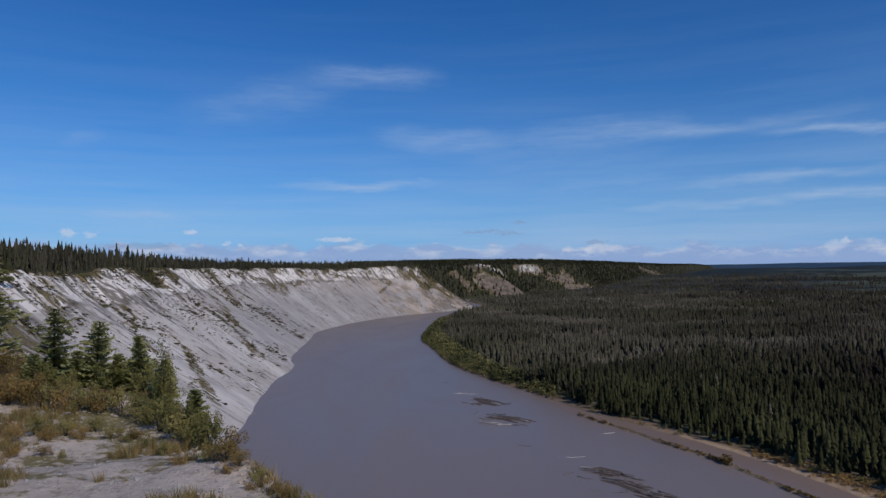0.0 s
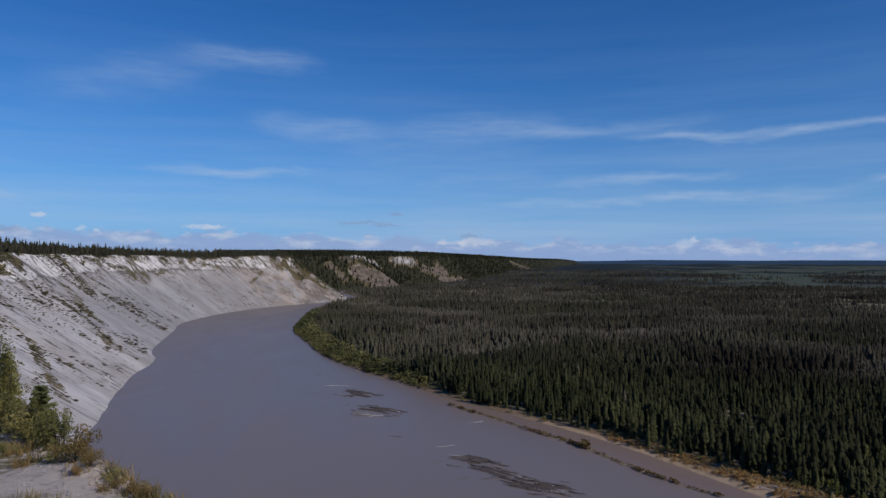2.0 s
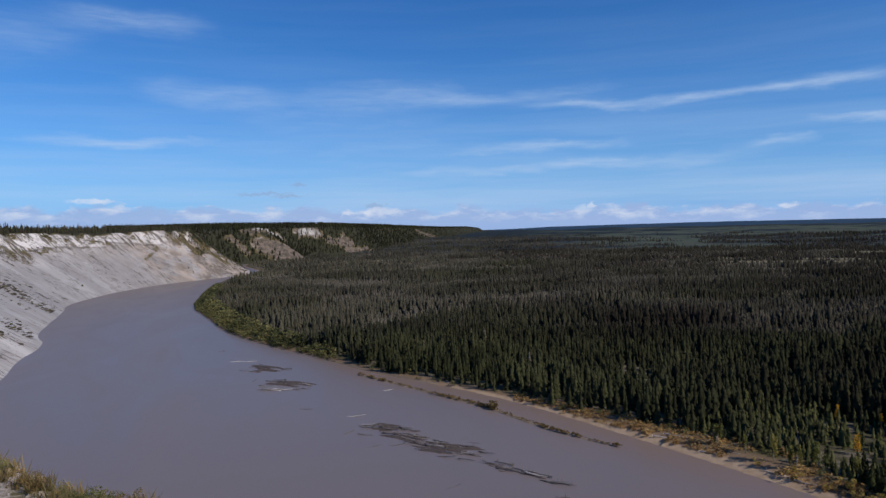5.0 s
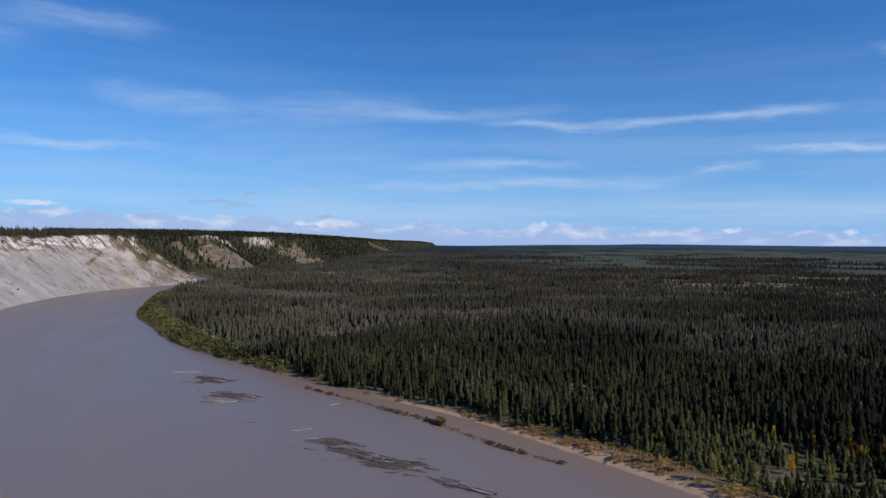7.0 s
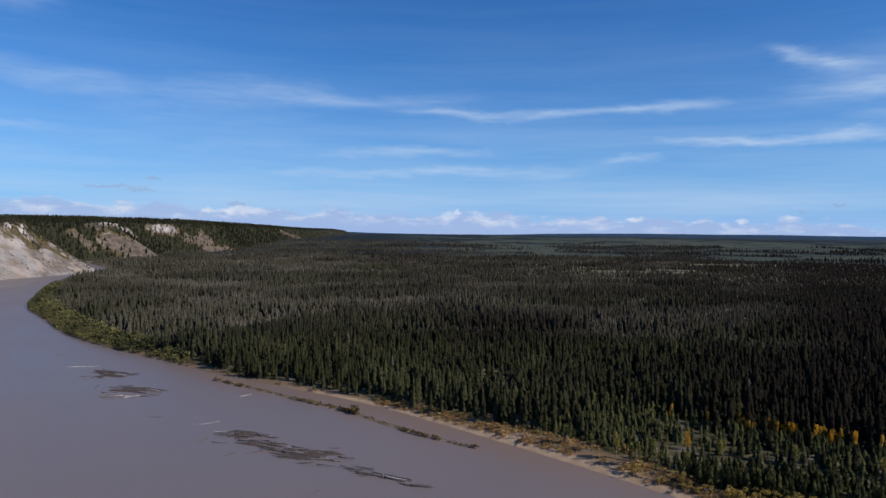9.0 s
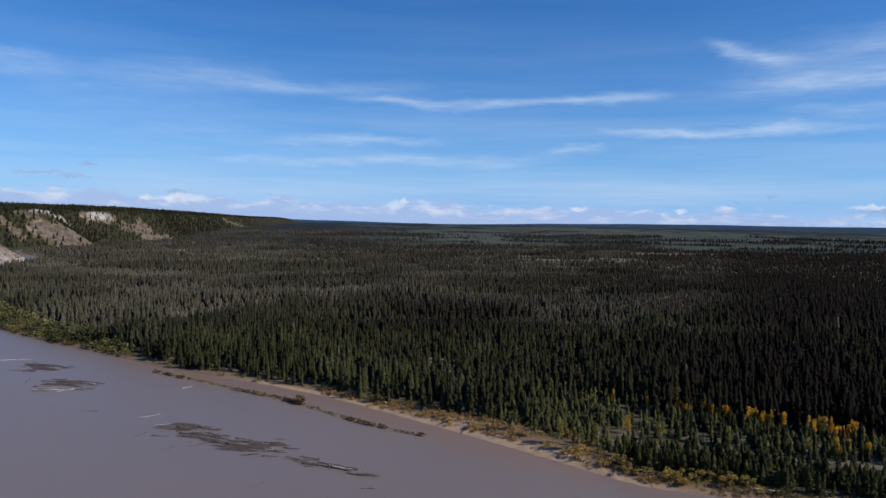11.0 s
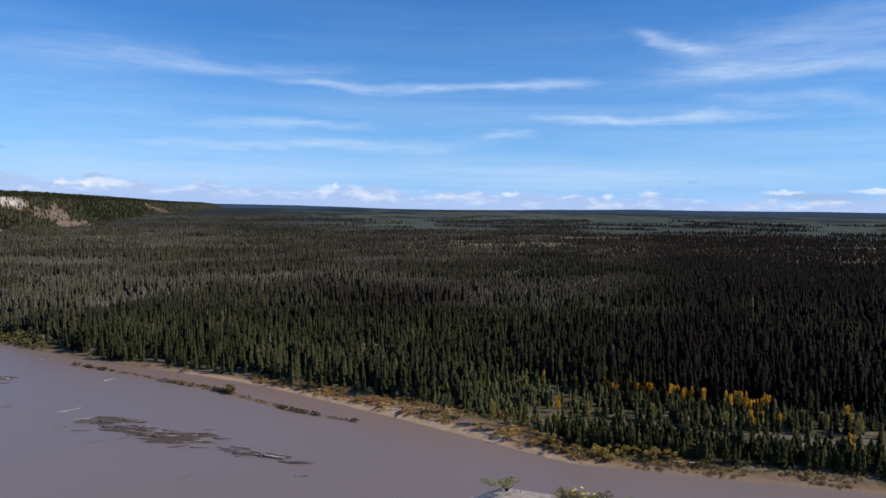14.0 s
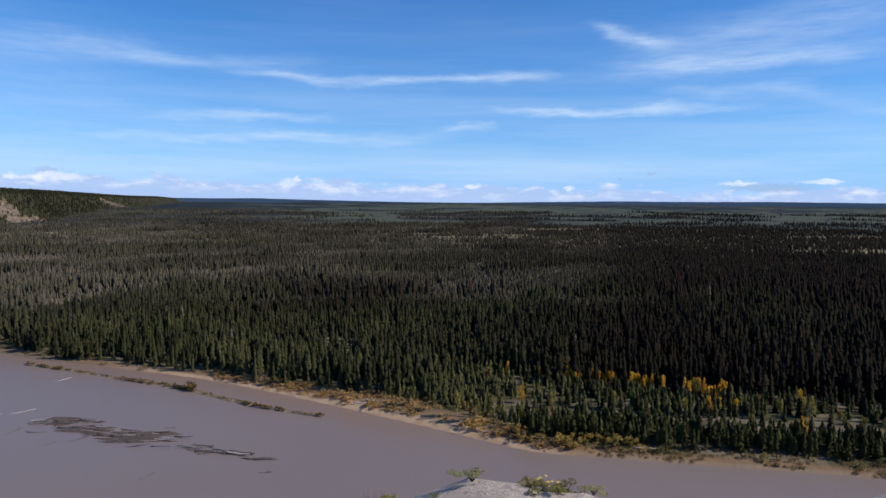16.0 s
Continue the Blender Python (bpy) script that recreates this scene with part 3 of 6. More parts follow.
def land_height(x, y):
    """The bluff with the look-out worked into it."""
    q, s = away(np.c_[x, y], FOOT)
    r = np.hypot(x, y)
    w = 1 - ramp(r, 40, 62)
    return bluff_height(q, s) * (1 - w) + near_height(x, y) * w


def plain_height(x, y, shore):
    """The flood plain: a low cut bank, then level, rising at last to the far uplands."""
    r = np.hypot(x, y)
    z = 2.3 * ramp(shore, -1.5, 9) - 0.10 + 0.5 * fractal(x / 30.0, y / 30.0, 61, 3) * ramp(shore, 3, 20)
    sink = np.interp(r, [0, 1500, 2000, 2600, 3300, 4100, 4950, 9000], [0, 0, 8, 21, 31, 33, 33, 33])
    return z + sink + ramp(r, 1900, 2600) * (5 * fractal(x / 260.0, y / 260.0, 71, 4) + 2.5 * fractal(x / 45.0, y / 45.0, 75, 3))


def blobs(x, y, rows):
    """How deep places lie within soft-edged strips: x, y, x, y, half width."""
    v = np.zeros(np.shape(x))
    for x0, y0, x1, y1, w in rows:
        dx, dy = x1 - x0, y1 - y0
        t = np.clip(((x - x0) * dx + (y - y0) * dy) / (dx * dx + dy * dy + 1e-9), 0, 1)
        d = np.hypot(x - x0 - t * dx, y - y0 - t * dy)
        v = np.maximum(v, 1 - ramp(d, 0.7 * w, 1.25 * w))
    return v


# bare scars of the far spurs, and their palest caps
SCARS = [(105, 1655, 165, 1668, 24), (135, 1622, 182, 1648, 17), (66, 1692, 150, 1778, 14), (200, 1856, 262, 1890, 11), (290, 1872, 355, 1935, 17),
         (335, 1872, 440, 1945, 13), (800, 2725, 880, 2790, 20), (20, 1640, 60, 1610, 9)]
CAPS = [(84, 1712, 146, 1778, 10), (206, 1860, 256, 1887, 8)]
# turf on the near bluff: along, up, along, up, half width
TURF = [(1003, 86, 1017, 60, 9), (985, 62, 960, 48, 5), (1317, 99, 1265, 64, 8), (1229, 75, 1179, 40, 7), (1115, 36, 1092, 19, 6), (1444, 93, 1486, 70, 9), (932, 101, 940, 86, 15), (880, 98, 870, 74, 22),
        (1075, 100, 1118, 97, 6), (1160, 99, 1190, 92, 5), (1060, 88, 1053, 68, 2.5), (1012, 49, 1004, 21, 2.5), (1500, 79, 1655, 85, 2.2), (1380, 98, 1420, 92, 4), (1560, 97, 1590, 90, 5), (1620, 94, 1660, 84, 5),
        (1700, 92, 1720, 76, 4), (1740, 78, 1700, 55, 3), (1850, 92, 1930, 70, 9), (1890, 60, 1925, 20, 8), (1830, 72, 1800, 40, 4), (1150, 62, 1120, 45, 4), (1010, 40, 950, 20, 4), (1330, 78, 1345, 60, 3)]
# open meadows in the forest: x, y, x, y, half width
MEADOWS = [(800, 930, 960, 800, 26), (890, 1010, 1000, 860, 22), (1180, 1010, 1330, 900, 28), (925, 400, 1110, 270, 26), (1000, 330, 1200, 180, 20), (985, 1560, 1300, 1300, 30),
           (180, 1440, 330, 1420, 26), (700, 1700, 900, 1650, 30), (480, 560, 505, 545, 7), (330, 800, 345, 790, 6), (700, 520, 715, 500, 7), (1300, 560, 1500, 420, 24), (560, 1250, 640, 1210, 18), (250, 560, 330, 500, 10)]


def stands(x, y):
    """Long stands and openings of the far country, lying across the valley."""
    return fractal(np.degrees(np.arctan2(x, y)) / 6.0, np.log(np.hypot(x, y) + 1.0) * 21.0, 231, 4, 0.6)


def mesh_from(name, verts, faces, material, smooth_shade=True):
    me = bpy.data.meshes.new(name)
    verts, faces = np.asarray(verts, np.float32), np.asarray(faces, np.int32)
    k = faces.shape[1]
    me.vertices.add(len(verts))
    me.vertices.foreach_set("co", verts.ravel())
    me.loops.add(faces.size)
    me.loops.foreach_set("vertex_index", faces.ravel())
    me.polygons.add(len(faces))
    me.polygons.foreach_set("loop_start", np.arange(0, faces.size, k, dtype=np.int32))
    me.polygons.foreach_set("use_smooth", np.full(len(faces), smooth_shade))
    me.update(calc_edges=True)
    me.validate()
    if material:
        me.materials.append(material)
    return me


def grid_faces(n, m, wrap=False):
    i, j = np.meshgrid(np.arange(n - 1), np.arange(m if wrap else m - 1), indexing="ij")
    a, b = i * m + j, i * m + (j + 1) % m
    return np.stack([a, b, b + m, a + m], -1).reshape(-1, 4)


def give(me, name, values):
    at = me.attributes.new(name, "FLOAT", "POINT")
    at.data.foreach_set("value", np.asarray(values, np.float32))


def give_uv(me, u, v):
    layer = me.uv_layers.new(name="UVMap")
    idx = np.zeros(len(me.loops), np.int32)
    me.loops.foreach_get("vertex_index", idx)
    layer.data.foreach_set("uv", np.stack([u[idx], v[idx]], -1).astype(np.float32).ravel())


def build_ground():
    # one sheet from below the bluff out to the horizon
    rr = np.r_[np.linspace(0.5, 60, 8), np.geomspace(66, 4960, 300)]
    aa = np.radians(np.r_[np.arange(-42, 88, 0.6), np.arange(88, 318, 3.0)])
    R_, A_ = np.meshgrid(rr, aa, indexing="ij")
    x, y = (R_ * np.sin(A_)).ravel(), (R_ * np.cos(A_)).ravel()
    r = R_.ravel()
    q, s = away(np.c_[x, y], FOOT)
    b, _ = away(np.c_[x, y], BANK)
    z = np.where(b > 0, plain_height(x, y, b), np.maximum(-3.0, b * 0.25 - 0.25))
    up = ramp(q - (125 + 0.02 * r), 0, 40 + 0.07 * r)
    behind = ramp(-y, 200, 420) * ramp(r, 300, 500)
    top = bluff_height(np.maximum(q, 101), s) - 0.7
    low = np.where(r > 1900, np.maximum(-3.0, plain_height(x, y, 60.0) - 1.5), -3.0)
    z = np.where(q > 0, low * (1 - up) + np.maximum(top, low) * up, z)
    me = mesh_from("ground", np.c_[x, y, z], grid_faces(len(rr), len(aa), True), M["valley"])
    az = np.degrees(np.arctan2(x, y))
    give(me, "shore", np.clip(b, -50, 200) * np.where(b > 0, np.interp(az, [20, 28, 33, 46, 50, 54], [1.8, 1.6, 0.9, 0.85, 1.7, 2.0]), 1.0))
    give(me, "wet", 1 - ramp(az, 14, 22) + 0.75 * ramp(az, 49, 55))
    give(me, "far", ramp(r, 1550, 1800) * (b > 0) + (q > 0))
    give(me, "meadow", blobs(x, y, MEADOWS))
    give(me, "ring", np.interp(r, [1600, 1900, 2600, 3700, 4200, 5000], [0.5, 1, 1, 1, 0.5, 0.1]) * ramp(stands(x, y), -0.12 - 0.12 * ramp(az, 40, 50), 0.08) * (b > 0) * ramp(np.degrees(np.arctan2(x, y)), 24, 30))
    tagged(new("ground", me), "flat forested river valley floor reaching the far horizon", "ground", kind="structure")


def build_bluff():
    # the near bluff, along its foot as far as the corner
    last = 565
    line = FOOT[20:last]
    t = np.arange(0, len(line) - 1, 0.5)
    base = np.c_[np.interp(t, np.arange(len(line)), line[:, 0]), np.interp(t, np.arange(len(line)), line[:, 1])]
    tan = np.gradient(base, axis=0)
    for _ in range(12):
        tan[1:-1] = (tan[:-2] + tan[1:-1] * 2 + tan[2:]) / 4
    tan /= np.hypot(*tan.T)[:, None]
    nor = np.c_[-tan[:, 1], tan[:, 0]]
    base = base + nor * (1.8 * fractal(t / 14.0, t * 0 + 0.5, 83, 3))[:, None]
    qs = np.r_[np.arange(-6, 108, 1.5), np.geomspace(108, 330, 28)]
    P = base[:, None] + nor[:, None] * qs[None, :, None]
    x, y = P[..., 0].ravel(), P[..., 1].ravel()
    q = np.broadcast_to(qs, P.shape[:2]).ravel()
    s = np.broadcast_to((t[:, None] + 20) * 4.0, P.shape[:2]).ravel()
    r = np.hypot(x, y)
    z = bluff_height(q, s)
    w = 1 - ramp(r, 46, 66)
    z = np.where(w > 0, np.minimum(z, z * (1 - w) + (near_height(x, y) - 2.5) * w), z)
    me = mesh_from("bluff", np.c_[x, y, z], grid_faces(len(t), len(qs))[:, ::-1], M["bluff"])
    give_uv(me, s, q)
    wob = 13 * fractal(s / 16.0, q / 16.0, 201, 4, 0.65)
    give(me, "green", np.clip(0.60 * blobs(s + wob, q + 0.5 * wob, TURF) + ramp(q, 86, 97) * 0.42 * ramp(fractal(s / 17.0, q / 40.0, 207, 3), 0.0, 0.4) + ramp(q, 96, 104) * 0.45 + ramp(q, 103, 112) + 0.85 * ramp(s, 1710, 1800) * ramp(q, 8, 40) * ramp(fractal(s / 24.0, q / 20.0, 209, 3), -0.30, 0.15) + 1.0 * ramp(s, 1955, 2010), 0, 1))
    give(me, "tan", np.clip(0.55 * ramp(s, 1640, 1780) + 0.25 * ramp(s, 1500, 1650), 0, 1))
    give(me, "pale", 0.0 * s)
    tagged(new("bluff", me), "pale grey eroded silt bluff with rills and turf", "bluff", kind="structure")
    # the farther spurs of the valley side
    rr, aa = np.geomspace(1080, 4900, 220), np.radians(np.arange(-9, 26, 0.13))
    R_, A_ = np.meshgrid(rr, aa, indexing="ij")
    x, y = (R_ * np.sin(A_)).ravel(), (R_ * np.cos(A_)).ravel()
    q, s = away(np.c_[x, y], FOOT)
    z = bluff_height(q * (1.0 + 0 * s), s) + 2.0 * ramp(s, 2300, 2500)
    z = np.maximum(z, np.where(np.hypot(x, y) > 2000, plain_height(x, y, 60.0) - 1.0, -9))
    near = (1 - ramp(s, last * 4 - 90, last * 4 - 30))
    z = z - 4.0 * near - 0.4
    z = np.where(q < 1, np.where(np.hypot(x, y) > 2000, plain_height(x, y, 60.0) - 1.6, -4), z)
    me = mesh_from("valley_side", np.c_[x, y, z], grid_faces(len(rr), len(aa)), M["bluff"])
    give_uv(me, s, q)
    wx, wy = 8 * fractal(x / 30.0, y / 30.0, 211, 3), 8 * fractal(x / 30.0, y / 30.0, 215, 3)
    scar, cap = blobs(x + wx, y + wy, SCARS), blobs(x + wx, y + wy, CAPS)
    give(me, "green", 1.0 - 0.95 * scar)
    give(me, "tan", 3.0 * scar * (1 - 0.8 * cap))
    give(me, "pale", cap)
    tagged(new("valley_side", me), "distant wooded valley side with bare earth scars", "hillside", kind="structure")


def build_far_hills():
    # the low rim of the farthest country, its haze painted in as blue
    aa = np.radians(np.arange(-60, 110, 0.15))
    rr = np.array([4940.0, 4990.0, 5060.0, 5200.0, 5500.0])
    R_, A_ = np.meshgrid(rr, aa, indexing="ij")
    x, y = (R_ * np.sin(A_)).ravel(), (R_ * np.cos(A_)).ravel()
    deg = np.degrees(A_).ravel()
    top = EYE - 11.0 + 2.5 * fractal(deg / 7.0, deg * 0, 291, 4)
    rise = np.interp(R_.ravel(), rr, [0.0, 0.35, 0.75, 1.0, 1.0])
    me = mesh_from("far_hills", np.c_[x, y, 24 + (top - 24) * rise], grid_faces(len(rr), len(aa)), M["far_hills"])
    tagged(new("far_hills", me), "low forested hills on the far horizon, painted haze blue", "hills", kind="structure")


def build_lookout():
    n = 205
    g = np.linspace(-1, 1, n)
    gx = 66 * np.sign(g) * (0.35 * np.abs(g) + 0.65 * np.abs(g) ** 2.2)
    X, Y = np.meshgrid(gx, gx, indexing="ij")
    x, y = X.ravel(), Y.ravel()
    z = land_height(x, y)
    r = np.hypot(x, y)
    z = z - 3.0 * ramp(r, 58, 68)
    me = mesh_from("lookout_ground", np.c_[x, y, z], grid_faces(n, n)[:, ::-1], M["edge"])
    a = np.degrees(np.arctan2(x, y))
    shrub = ramp(r, 20, 25) * (1 - ramp(a, -20, -12))
    rim = np.exp(-((r - np.interp(a, [-33, -25, -20, -16.5, -12.6, -9, -5], [54, 40, 26, 20.5, 16.6, 14.6, 12])) / 2.5) ** 2) * (a < -3)
    give(me, "green", 0.22 * shrub + 0.30 * rim + 0.04 - 0.25 * (a > 20))
    tagged(new("lookout_ground", me), "bare silty look-out ground with thin turf", "ground", kind="structure")


def build_water():
    xs, ys = np.linspace(-420, 520, 80), np.linspace(-480, 1640, 160)
    X, Y = np.meshgrid(xs, ys, indexing="ij")
    me = mesh_from("river", np.c_[X.ravel(), Y.ravel(), X.ravel() * 0], grid_faces(80, 160)[:, ::-1], M["water"])
    b, _ = away(np.c_[X.ravel(), Y.ravel()], BANK)
    az = np.degrees(np.arctan2(X.ravel(), Y.ravel()))
    give(me, "shallow", ramp(b, -20, -4) * ramp(az, 6, 12) * (1 - ramp(az, 42, 50)) * (Y.ravel() > 0))
    tagged(new("river", me), "wide silty grey-brown river with smooth surface", "river", kind="structure")


build_ground()
build_bluff()
build_far_hills()
build_lookout()
build_water()


# ---- woods ----
def spruce_shape(tiers, points, seed, jag=0.35, slim=0.115, taper=0.75):
    """Vertices and triangles of a unit-high narrow spruce crown: drooping, ragged skirts."""
    rng = np.random.default_rng(seed)
    V, F = [], []
    for i in range(tiers):
        f = i / tiers
        low, high = 0.05 + 0.93 * f, 0.05 + 0.93 * min(1.0, f + 2.5 / tiers)
        rad = slim * (1 - f) ** taper * rng.uniform(0.8, 1.15) + 0.012
        k = len(V)
        V.append((rng.normal(0, 0.006), rng.normal(0, 0.006), high if i < tiers - 1 else 1.0))
        turn = rng.uniform(0, 6.28)
        for j in range(points):
            a = turn + j * 2 * math.pi / points
            rr = rad * (1 + rng.uniform(-jag, jag)) * (1.0 if j % 2 == 0 else 0.62)
            V.append((rr * math.cos(a), rr * math.sin(a), low + rng.uniform(-0.25, 0.25) / tiers + (0.02 if j % 2 else -0.015)))
        for j in range(points):
            F.append((k, k + 1 + j, k + 1 + (j + 1) % points))
    return np.array(V), np.array(F)


def plant_many(name, shapes, xyz, height, width, tone, material, label, category, grey=None, pale=None, turn=None):
    """Joins many plants into one mesh: shapes, places, heights and widths."""
    rng = np.random.default_rng(7)
    pick, spin = rng.integers(0, len(shapes), len(xyz)), rng.uniform(0, 6.28, len(xyz))
    turn = spin if turn is None else turn
    Vs, Fs, Is, off = [], [], [], 0
    for k, (v, f) in enumerate(shapes):
        i = np.where(pick == k)[0]
        if len(i) == 0:
            continue
        c, s = np.cos(turn[i])[:, None], np.sin(turn[i])[:, None]
        h, w = height[i][:, None], (height * width)[i][:, None]
        P = np.stack([(v[:, 0] * c - v[:, 1] * s) * w + xyz[i, 0:1], (v[:, 0] * s + v[:, 1] * c) * w + xyz[i, 1:2], v[:, 2] * h + xyz[i, 2:3]], -1)
        Vs.append(P.reshape(-1, 3))
        Fs.append((f[None] + (np.arange(len(i)) * len(v))[:, None, None]).reshape(-1, 3) + off)
        Is.append(np.repeat(i, len(v)))
        off += P.shape[0] * P.shape[1]
    me = mesh_from(name, np.vstack(Vs), np.vstack(Fs), material, material in (M["spruce"], M["young_spruce"]))
    Is = np.concatenate(Is)
    give(me, "tone", tone[Is])
    if grey is not None:
        give(me, "grey", grey[Is])
        give(me, "pale", pale[Is])
    return tagged(new(name, me), label, category, kind="stuff")


def clump_shape(n, seed, size=0.16, stem=0.12):
    """A unit-high leafy bush: small tilted leaf sprays within a loose dome."""
    rng = np.random.default_rng(seed)
    V, F = [], []
    for i in range(n):
        d = rng.normal(size=3)
        d /= np.linalg.norm(d)
        d[2] = abs(d[2])
        p = d * rng.uniform(0.45, 1.0) * np.array([0.5, 0.5, 0.85]) + np.array([0, 0, stem])
        a, b = rng.normal(size=3), rng.normal(size=3)
        a /= np.linalg.norm(a)
        b = np.cross(a, b)
        b /= np.linalg.norm(b)
        s = size * rng.uniform(0.6, 1.3)
        k = len(V)
        V += [p - a * s, p + b * s * 0.6, p + a * s, p - b * s * 0.6 + d * s * 0.2]
        F += [(k, k + 1, k + 2), (k, k + 2, k + 3)]
    return np.array(V), np.array(F)


def scatter(r0, r1, a0, a1, spacing, seed):
    """Jittered places over a sector seen from the look-out."""
    rng = np.random.default_rng(seed)
    x0, x1 = r1 * min(0, math.sin(radians(a0))), r1 * math.sin(radians(min(90, a1)))
    gx, gy = np.meshgrid(np.arange(x0, x1 + spacing, spacing), np.arange(0, r1, spacing))
    x = gx.ravel() + rng.uniform(-0.5, 0.5, gx.size) * spacing
    y = gy.ravel() + rng.uniform(-0.5, 0.5, gx.size) * spacing
    r, a = np.hypot(x, y), np.degrees(np.arctan2(x, y))
    ok = (r > r0) & (r < r1) & (a > a0) & (a < a1)
    return np.c_[x[ok], y[ok]]


def forest_tone(xy, rng):
    own = 0.23 - 0.12 * ramp(np.hypot(*xy.T), 380, 520)
    return np.clip(0.42 + 0.42 * fractal(xy[:, 0] / 70.0, xy[:, 1] / 70.0, 131, 3) + own * rng.normal(0, 1, len(xy)), 0, 1)


def beach(az):
    """Width of the open strip between the water and the first trees."""
    return np.interp(az, [-4, 3, 7, 12, 20, 28, 34, 40, 45, 48, 51, 56, 75], [17, 15, 9, 5, 4, 6, 12, 14.5, 16, 11, 6.5, 6, 6.5])


def tall_stands(x, y):
    """Groves of tall dark spruces: 1 within, 0 in the lower grey woods between them."""
    r, a = np.hypot(x, y), np.degrees(np.arctan2(x, y))
    t = ramp(fractal(x / 70.0, y / 34.0, 265, 3, 0.6) + 0.6 * fractal(x / 190.0, y / 90.0, 267, 2), -0.10, 0.12)
    t = np.maximum(t, 0.75 * (1 - ramp(r, 380, 470)))
    return np.maximum(t, 0.85 * ramp(a, 50, 64) * (1 - 0.4 * ramp(r, 700, 1000)))


def stand_look(xy, rng):
    """How dark grey, and how pale and leafy, the trees are at these places."""
    x, y = xy.T
    r = np.hypot(x, y)
    az = np.degrees(np.arctan2(x, y))
    bank = away(xy, BANK)[0]
    # the dark grey share grows with azimuth and is less by the bank
    grey = 0.22 + 0.38 * ramp(az, 16, 32) + 0.48 * ramp(az, 46, 62) + 0.30 * fractal(x / 130.0, y / 90.0, 241, 3) - 0.35 * (1 - ramp(bank, 25, 66)) * ramp(az, 38, 48)
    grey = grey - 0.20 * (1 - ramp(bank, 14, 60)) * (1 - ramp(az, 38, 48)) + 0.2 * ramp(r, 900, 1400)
    grey = np.clip(grey + (0.13 - 0.06 * ramp(r, 380, 520)) * rng.normal(0, 1, len(xy)), 0, 1)
    pale = 0.55 * blobs(x + 12 * fractal(x / 25.0, y / 25.0, 221, 3), y, MEADOWS) * (r > 600)
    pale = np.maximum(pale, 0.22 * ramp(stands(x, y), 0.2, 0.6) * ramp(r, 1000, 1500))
    # paler stands farther out, palest upstream
    far_pale = ramp(r - 0.12 * (x - y) + 60 * fractal(x / 120.0, y / 120.0, 249, 3), 380, 600)
    pale = np.maximum(pale, far_pale * (0.40 + 0.30 * fractal(x / 170.0, y / 70.0, 247, 3)) * (1 - 0.85 * ramp(az, 46, 62)) * (1 + 0.6 * (1 - ramp(az, 18, 40))))
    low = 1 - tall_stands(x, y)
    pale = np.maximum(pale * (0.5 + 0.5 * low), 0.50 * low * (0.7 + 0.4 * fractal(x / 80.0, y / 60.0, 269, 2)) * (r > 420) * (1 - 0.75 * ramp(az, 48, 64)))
    pale = np.maximum(pale, 0.85 * (rng.random(len(xy)) < 0.0015))
    return grey, np.clip(pale * rng.uniform(0.88, 1.05, len(xy)), 0, 1)


